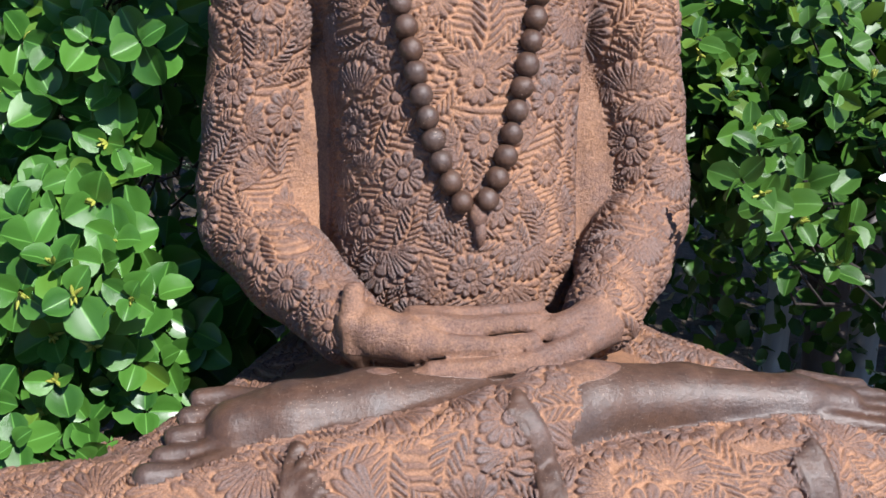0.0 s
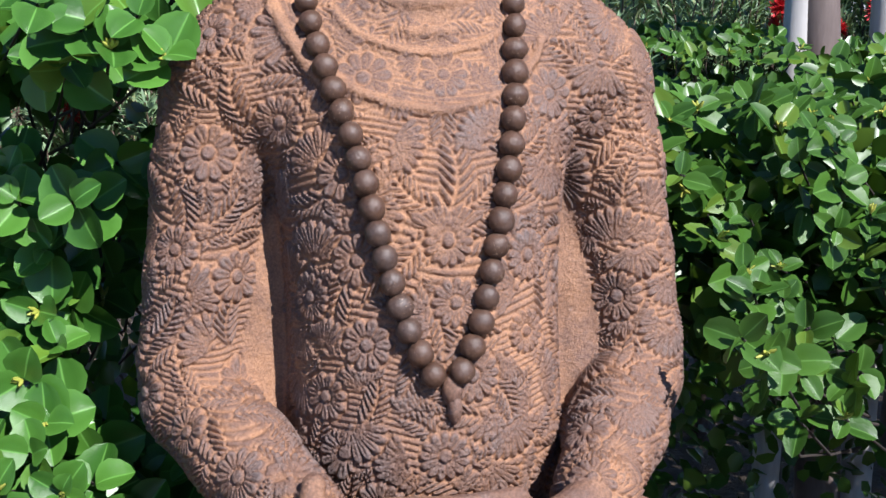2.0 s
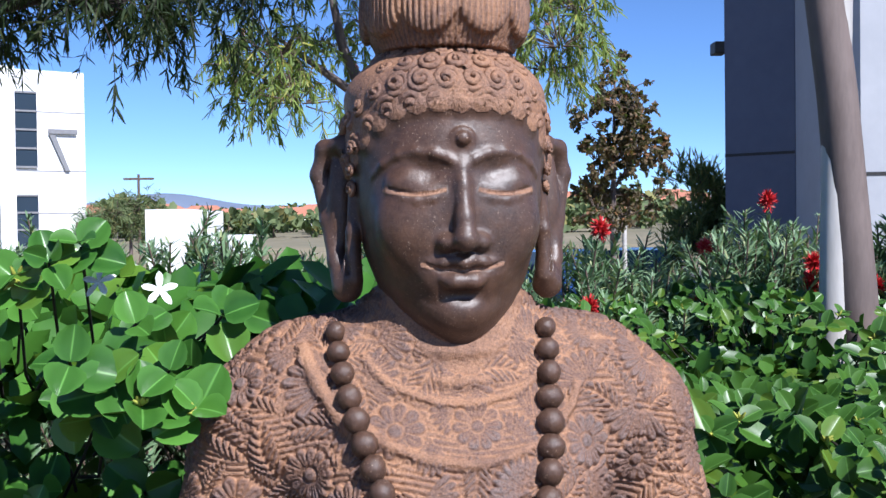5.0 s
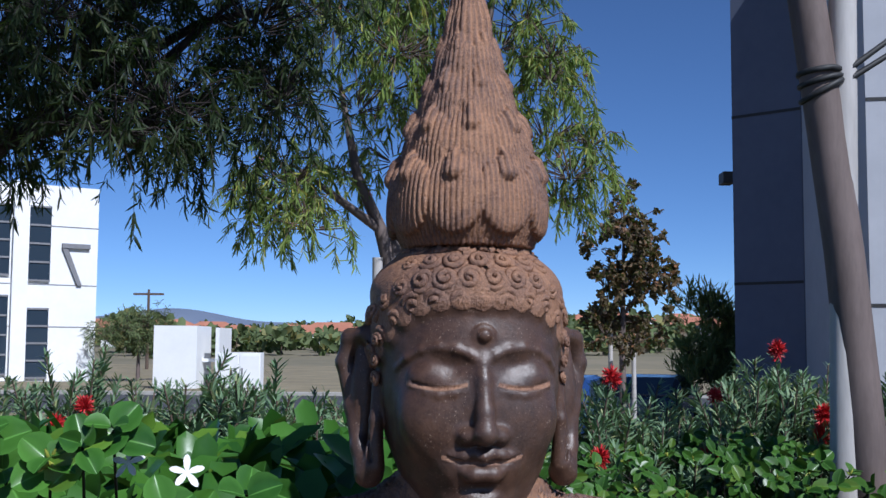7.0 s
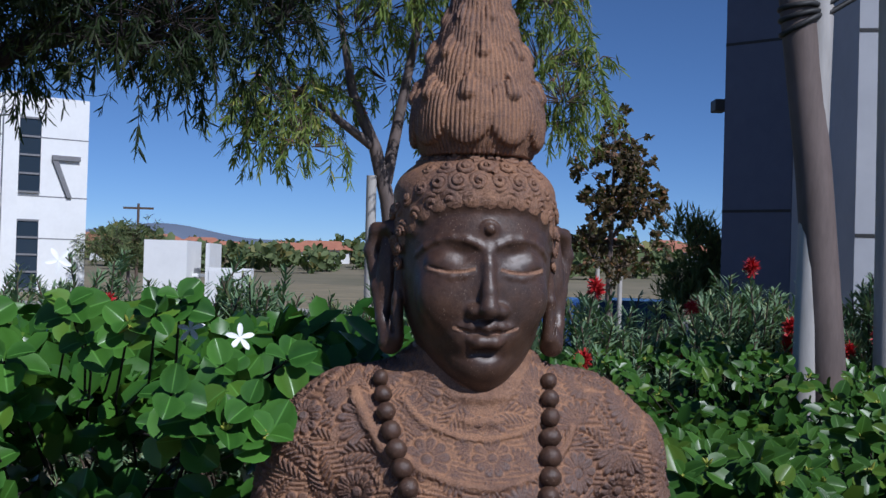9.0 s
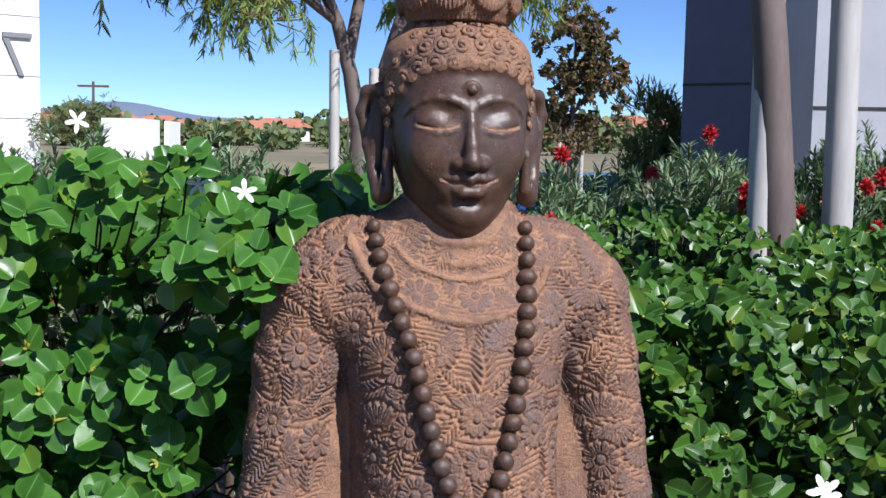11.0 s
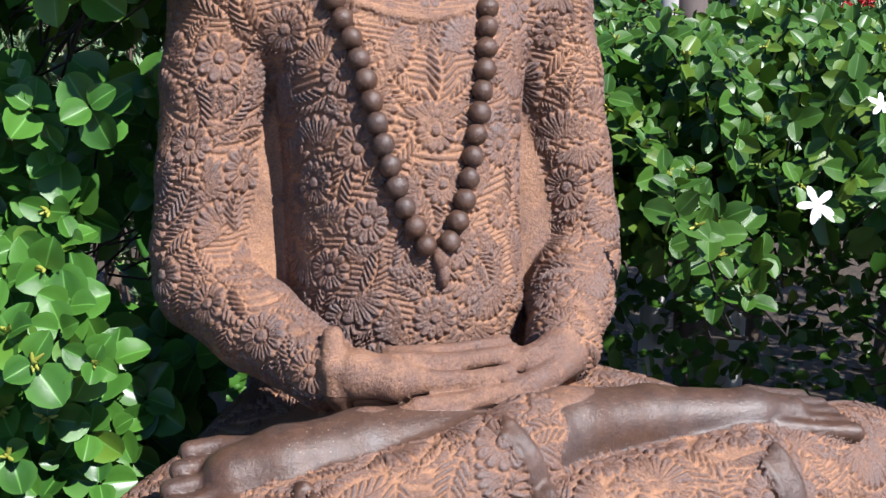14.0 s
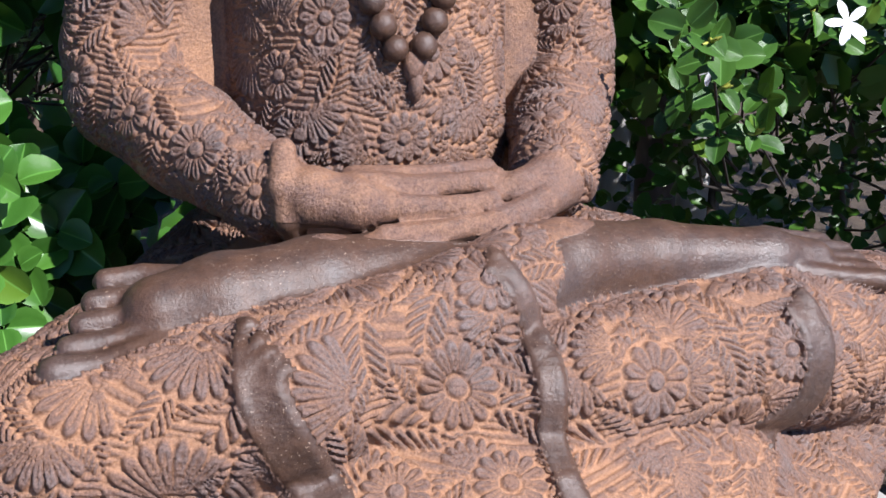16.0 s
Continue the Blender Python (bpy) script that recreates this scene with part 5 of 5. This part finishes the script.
# young tree at the hedge: leaning smooth trunk, stakes and ties
trunk_thing = empty("staked_tree", "young tree, smooth grey-brown leaning trunk tied with black straps", "tree", at=(0.885, 2.5, 0))
v, f = tube([(0.05, 0, 0), (0.020, 0, 0.6), (-0.025, 0, 1.21), (-0.060, 0, 1.60), (-0.105, 0, 1.97), (-0.135, 0, 2.2), (-0.19, 0, 2.7), (-0.2, 0.02, 3.3)], [0.052, 0.047, 0.043, 0.041, 0.040, 0.039, 0.037, 0.03], 18)
child("trunk", mesh_from("trunk", v, f, BARK, True), trunk_thing)
for z, tl in ((1.965, 0.25), (1.985, 0.1), (1.945, 0.55)):
    cx = -0.102 - 0.12 * (z - 1.97)
    ringp = [(cx + 0.0425 * math.cos(q), 0.0425 * math.sin(q), z + 0.0425 * tl * math.cos(q)) for q in np.linspace(0, 2 * math.pi, 25)]
    v, f = tube(ringp, [0.007] * 25, 6)
    child("strap", mesh_from("strap", v, f, STRAP, True), trunk_thing, "black rubber tree tie")
for z0, z1 in ((1.975, 2.13), (1.955, 2.09)):
    v, f = tube([(-0.065, -0.02, z0), (0.03, -0.02, (z0 + z1) / 2 - 0.008), (0.135, 0.0, z1)], [0.007, 0.006, 0.007], 6)
    child("strap", mesh_from("strap", v, f, STRAP, True), trunk_thing, "black rubber tree tie")
for px, py, lean, h, r in ((0.802, 2.50, 0.03, 3.0, 0.030), (1.030, 2.54, -0.012, 3.0, 0.037)):
    v, f = tube([(0, 0, -0.2), (lean * 0.5, 0, 1.2), (lean * 1.0, 0, 2.0), (lean * 1.5, 0, h)], [r * 1.04, r, r * 0.97, r * 0.95], 14)
    st = new("tree_stake", mesh_from("tree_stake", v, f, POLE, True))
    st.location = (px, py, 0)
    tagged(st, "pale peeled timber stake in the hedge", "stake", "tree stakes")

# ---- buildings, road, cars and distance ----
road = part("road", box_bm(-80, 34, -0.95, 30, 46, -0.695), ASPHALT)
tagged(road, "dark asphalt service road", "road", kind="structure")
lot = part("parking_lot", box_bm(-6, 21, -0.95, 40, 31, -0.692), ASPHALT)
tagged(lot, "dark asphalt parking lot", "road", kind="structure")
kerb = part("kerb", box_bm(-80, 46, -0.95, 30, 46.3, -0.55, 0.02), PLINTH)
tagged(kerb, "pale concrete kerb along the road", "kerb", kind="structure")
verge = part("verge", box_bm(-80, 46.3, -0.95, 30, 58, -0.60), DRY)
tagged(verge, "dry grass verge", "ground", kind="structure")

# white office block
office = empty("office_building", "two-storey white concrete office building with dark windows", "building", at=(-19.4, 62, -0.7))
office.rotation_euler = (0, 0, radians(35))
part("wall", box_bm(-14, 0.0, 0, 0, 14, 10.5), WHITE, office)
for z in (2.9, 5.15, 8.3):
    part("panel_joint", box_bm(-14, -0.01, z - 0.03, 0.01, 0.002, z + 0.03), METALG, office)
part("pilaster", box_bm(-4.55, -0.35, 0, -3.75, -0.002, 10.6), WHITE, office)
for x0, x1, z0, z1, rows_n in ((-6.9, -4.65, 5.6, 9.3, 4), (-3.7, -2.55, 5.35, 9.3, 4), (-6.9, -4.65, 0.4, 4.5, 4), (-3.7, -2.55, 0.2, 3.85, 4), (-12, -8, 5.6, 9.3, 4), (-12, -8, 0.4, 4.5, 4)):
    win = part("window", box_bm(x0, -0.06, z0, x1, -0.003, z1), GLASS, office, "dark tinted window")
    for i in range(rows_n + 1):
        z = z0 + (z1 - z0) * i / rows_n
        part("mullion", box_bm(x0, -0.12, z - 0.05, x1, -0.062, z + 0.05), METALG, win)
bm = box_bm(-1.96, -0.2, 7.15, -0.45, -0.004, 7.4)
part("wall_fin", bm, METALG, office, "dark grey angled wall bracket")
bm = bmesh.new()
pts = [(-1.95, 7.15), (-1.65, 7.15), (-0.85, 5.15), (-1.10, 5.15)]
for a, b in ((-0.15, -0.004),):
    vs0 = [bm.verts.new((x, a, z)) for x, z in pts]
    vs1 = [bm.verts.new((x, b, z)) for x, z in pts]
    bm.faces.new(vs0)
    bm.faces.new(vs1[::-1])
    for i in range(4):
        bm.faces.new((vs0[i], vs1[i], vs1[(i + 1) % 4], vs0[(i + 1) % 4]))
part("wall_fin", bm, METALG, office, "dark grey angled wall bracket")

# white enclosure and utility cabinet
encl = empty("white_enclosure", "white painted block enclosure with a side opening", "enclosure", at=(-11.9, 50, -0.6))
part("wall", box_bm(-1.15, 0, 0, 0.75, 0.25, 2.75), WHITE, encl)
part("wall", box_bm(0.55, 0.25, 0, 0.75, 3.0, 2.75), WHITE, encl)
part("wall", box_bm(1.45, 0.6, 0, 1.62, 3.4, 2.68), WHITE, encl)
part("beam", box_bm(0.752, 1.2, 1.15, 1.448, 1.35, 1.3), WHITE, encl)
cab = empty("utility_cabinet", "pale grey metal utility cabinet with two doors", "cabinet", at=(-8.9, 48, -0.6))
part("body", box_bm(-0.9, 0, 0, 0.9, 0.9, 1.6, 0.02), WHITE, cab)
for x0 in (-0.86, 0.03):
    d = part("door", box_bm(x0, -0.03, 0.1, x0 + 0.83, -0.002, 1.5, 0.008), WHITE, cab)
    part("handle", box_bm(x0 + (0.68 if x0 < 0 else 0.08), -0.06, 0.7, x0 + (0.74 if x0 < 0 else 0.14), -0.031, 0.95), METALG, d)

# grey tilt-up building with a lower block in front of it
def prism(points, z0, z1):
    bm = bmesh.new()
    a = [bm.verts.new((x, y, z0)) for x, y in points]
    b = [bm.verts.new((x, y, z1)) for x, y in points]
    bm.faces.new(a[::-1])
    bm.faces.new(b)
    for i in range(len(points)):
        j = (i + 1) % len(points)
        bm.faces.new((a[i], a[j], b[j], b[i]))
    return bm


grey = empty("warehouse_building", "tall grey-blue concrete panel building with a bay set forward", "building", at=(6.05, 24, -0.7))
# this wall's colour is darkened and blued to deepen the bay's shadow
part("wall", prism([(-0.08, 0), (1.07, -1.0), (6, -1.0), (8, 10), (3.1, 10)], 0, 14), GREYW_SHADED, grey, "grey concrete wall, its blue shade put into the colour")
part("front_bay", prism([(1.09, -1.01), (1.07, -4.6), (8, -5.7), (8, -1.01)], 0, 10.95), GREYW, grey)
for z in (3.4, 6.95, 10.4):
    part("panel_joint", prism([(-0.09, -0.008), (1.06, -1.008), (1.07, -1.0), (-0.08, 0)], z - 0.03, z + 0.03), STRAP, grey)
for z in (2.8, 6.35):
    part("panel_joint", prism([(1.07, -4.612), (8, -5.712), (8, -5.702), (1.07, -4.602)], z - 0.03, z + 0.03), STRAP, grey)
part("wall_lamp", box_bm(-0.28, 0.0, 5.55, -0.02, 0.45, 5.8, 0.02), STRAP, grey, "black wall light")


# parked cars
def car(x, y, rot, paint, label):
    c = empty("parked_car", label, "car", "parked cars", (0, 0, 0))
    prof = [(-2.15, 0.35), (-2.2, 0.75), (-1.95, 0.95), (-1.45, 1.02), (-0.85, 1.40), (0.35, 1.44), (1.15, 1.05), (1.95, 0.92), (2.18, 0.72), (2.15, 0.35)]
    bm = bmesh.new()
    rings = []
    for w, inset in ((-0.86, 1), (-0.70, 0), (0.70, 0), (0.86, 1)):
        rings.append([bm.verts.new((px, w * (0.86 if pz > 1.2 else 1.0), pz - (0.05 if inset and pz > 0.6 else 0))) for px, pz in prof])
    for a, b in zip(rings, rings[1:]):
        for i in range(len(prof)):
            j = (i + 1) % len(prof)
            bm.faces.new((a[i], a[j], b[j], b[i]))
    bm.faces.new(rings[0])
    bm.faces.new(rings[-1][::-1])
    part("body", bm, paint, c, smooth=False)
    for e in (-1, 1):
        bm = bmesh.new()
        pts = [(-1.30, 1.00), (-0.82, 1.32), (0.32, 1.36), (0.95, 1.02)]
        va = [bm.verts.new((px, e * (0.865 if pz < 1.1 else 0.76), pz)) for px, pz in pts]
        vb = [bm.verts.new((px, e * (0.80 if pz < 1.1 else 0.70), pz)) for px, pz in pts]
        bm.faces.new(va)
        bm.faces.new(vb[::-1])
        for i in range(4):
            bm.faces.new((va[i], vb[i], vb[(i + 1) % 4], va[(i + 1) % 4]))
        part("side_window", bm, GLASS, c)
        for wx in (-1.35, 1.35):
            bm = bmesh.new()
            bmesh.ops.create_cone(bm, cap_ends=True, segments=20, radius1=0.32, radius2=0.32, depth=0.22, matrix=pose(wx, e * 0.78, 0.32, 90))
            wh = part("wheel", bm, TYRE, c)
            bm = bmesh.new()
            bmesh.ops.create_cone(bm, cap_ends=True, segments=16, radius1=0.2, radius2=0.17, depth=0.03, matrix=pose(wx, e * 0.90, 0.32, 90 * e))
            part("rim", bm, METALG, wh)
    for (xa, za), (xb, zb) in (((0.42, 1.43), (1.12, 1.08)), ((-1.42, 1.05), (-0.9, 1.40))):
        bm = bmesh.new()
        q = [(xa, -0.62, za), (xb, -0.66, zb), (xb, 0.66, zb), (xa, 0.62, za)]
        va = [bm.verts.new((px, py, pz + 0.012)) for px, py, pz in q]
        vb = [bm.verts.new((px, py, pz - 0.02)) for px, py, pz in q]
        bm.faces.new(va)
        bm.faces.new(vb[::-1])
        for i in range(4):
            bm.faces.new((va[i], vb[i], vb[(i + 1) % 4], va[(i + 1) % 4]))
        part("windscreen", bm, GLASS, c)
    c.matrix_basis = pose(x, y, -0.69, 0, 0, rot)


car(2.5, 25.0, 70, CAR_BLUE, "blue parked saloon car beyond the hedge")
car(4.45, 25.6, 72, CAR_DARK, "dark blue parked saloon car beyond the hedge")

# hills
def hill(name, label, y0, y1, prof, mat, x0, x1, n=60, kind="backdrop"):
    xs = np.linspace(x0, x1, n)
    vs, fs = [], []
    for k, (f, yy) in enumerate(((0.0, y0), (0.35, y0 + (y1 - y0) * 0.3), (0.75, y0 + (y1 - y0) * 0.65), (1.0, y1), (0.6, y1 * 1.15))):
        for x in xs:
            vs.append((x, yy, -1.2 + f * (prof(x) + 1.2) * (1 if f == 1 else 0.9 + 0.2 * noise.noise(Vector((x * 0.02, yy * 0.02, k))))))
    for j in range(4):
        for i in range(n - 1):
            fs.append((j * n + i, j * n + i + 1, (j + 1) * n + i + 1, (j + 1) * n + i))
    ob = new(name, mesh_from(name, vs, fs, mat, True))
    return tagged(ob, label, "hill", kind="structure")


hill("backdrop_slope", "scrubby low slope dotted with houses", 90, 260, lambda x: 3.6 + 1.3 * math.sin(x * 0.021 + 0.5) + 0.8 * math.sin(x * 0.063), HILL, -220, 220)
# the range's haze is only its blue material
hill("backdrop_range", "distant range with blue haze painted into its colour", 900, 1500, lambda x: 26 + 13 * math.exp(-((x + 330) / 160) ** 2) + 6 * math.sin(x * 0.011) + 4 * math.sin(x * 0.03), RANGE, -1500, 1500, 160)


def slope_z(x, y):
    f = np.interp(y, [90, 141, 200, 260], [0, 0.32, 0.72, 1.0])
    return -1.2 + f * (3.6 + 1.3 * math.sin(x * 0.021 + 0.5) + 0.8 * math.sin(x * 0.063) + 1.2) - 0.2


# houses on the slope
def house(x, y, w, d, h, rot, wall_mat):
    c = empty("house", "small pale house with a red clay roof on the slope", "house", "houses on the slope", (0, 0, 0))
    part("wall", box_bm(-w / 2, -d / 2, -0.8, w / 2, d / 2, h), wall_mat, c)
    bm = bmesh.new()
    e = 0.5
    a = [bm.verts.new(q) for q in ((-w / 2 - e, -d / 2 - e, h), (w / 2 + e, -d / 2 - e, h), (w / 2 + e, d / 2 + e, h), (-w / 2 - e, d / 2 + e, h))]
    r = [bm.verts.new(q) for q in ((-w / 2 + d * 0.3, 0, h + d * 0.24), (w / 2 - d * 0.3, 0, h + d * 0.24))]
    for f in ((a[0], a[1], r[1], r[0]), (a[2], a[3], r[0], r[1]), (a[1], a[2], r[1]), (a[3], a[0], r[0]), (a[3], a[2], a[1], a[0])):
        bm.faces.new(f)
    part("roof", bm, ROOF, c)
    for i in range(3):
        x0 = -w / 2 + w * (0.15 + 0.28 * i)
        part("window", box_bm(x0, -d / 2 - 0.06, 0.9, x0 + w * 0.14, -d / 2 - 0.002, 2.0), GLASS, c)
    c.matrix_basis = pose(x, y, slope_z(x, y), 0, 0, rot)


rh = random.Random(5)
for i in range(34):
    y = rh.uniform(165, 250)
    x = rh.uniform(-0.42, 0.42) * y
    house(x, y, rh.uniform(5, 9), rh.uniform(4.5, 6), rh.uniform(1.8, 2.6), rh.uniform(-35, 35), WHITE if rh.random() < 0.75 else DRY)

# woods on the slope
P, A, U, S = [], [], [], []
tr = []
for i in range(650):
    y = 125 + 140 * rng.uniform(0, 1)
    x = rng.uniform(-0.55, 0.55) * y
    z = slope_z(x, max(y, 90))
    hh = rng.uniform(1.2, 3.2) * (1.5 if rng.uniform() < 0.12 else 1)
    m = 46
    o = unit(rng.normal(size=(m, 3))) * np.array([1.0, 1.0, 0.75]) * hh * 0.62 * rng.uniform(0.4, 1, (m, 1)) ** 0.5
    P.append(np.array([x, y, z + hh * 0.6]) + o)
    A.append(rng.normal(size=(m, 3)))
    U.append(rng.normal(size=(m, 3)) + np.array([0, -0.5, 0.8]))
    S.append(np.full(m, hh * 0.42))
    tr.append(tube([(x, y, z - 0.3), (x, y, z + hh * 0.6)], [0.12, 0.06], 5))
v, f, rib = spread(ROUGH_LEAF, np.concatenate(P), np.concatenate(A), np.concatenate(U), np.concatenate(S))
woods = new("distant_woods", mesh_from("distant_woods", v, f, LEAF_F, True, {"rib": rib * 0}))
tagged(woods, "scattered olive-green trees and scrub on the slope", "trees", kind="stuff")
v, f = joined(tr)
tagged(new("distant_trunks", mesh_from("distant_trunks", v, f, TWIG, True)), "thin trunks of the distant trees", "trees", kind="stuff")

# power poles against the sky
for x, y, h in ((-24, 90, 6.6), (-5.5, 120, 4.5), (8, 150, 5.0)):
    pole = empty("power_pole", "thin timber power pole with a crossarm", "pole", "power poles", (x, y, -1.0))
    v, f = tube([(0, 0, 0), (0, 0, h)], [0.14, 0.1], 8)
    child("post", mesh_from("post", v, f, TWIG, True), pole)
    part("crossarm", box_bm(-1.2, -0.08, h - 0.45, 1.2, 0.08, h - 0.28), TWIG, pole)
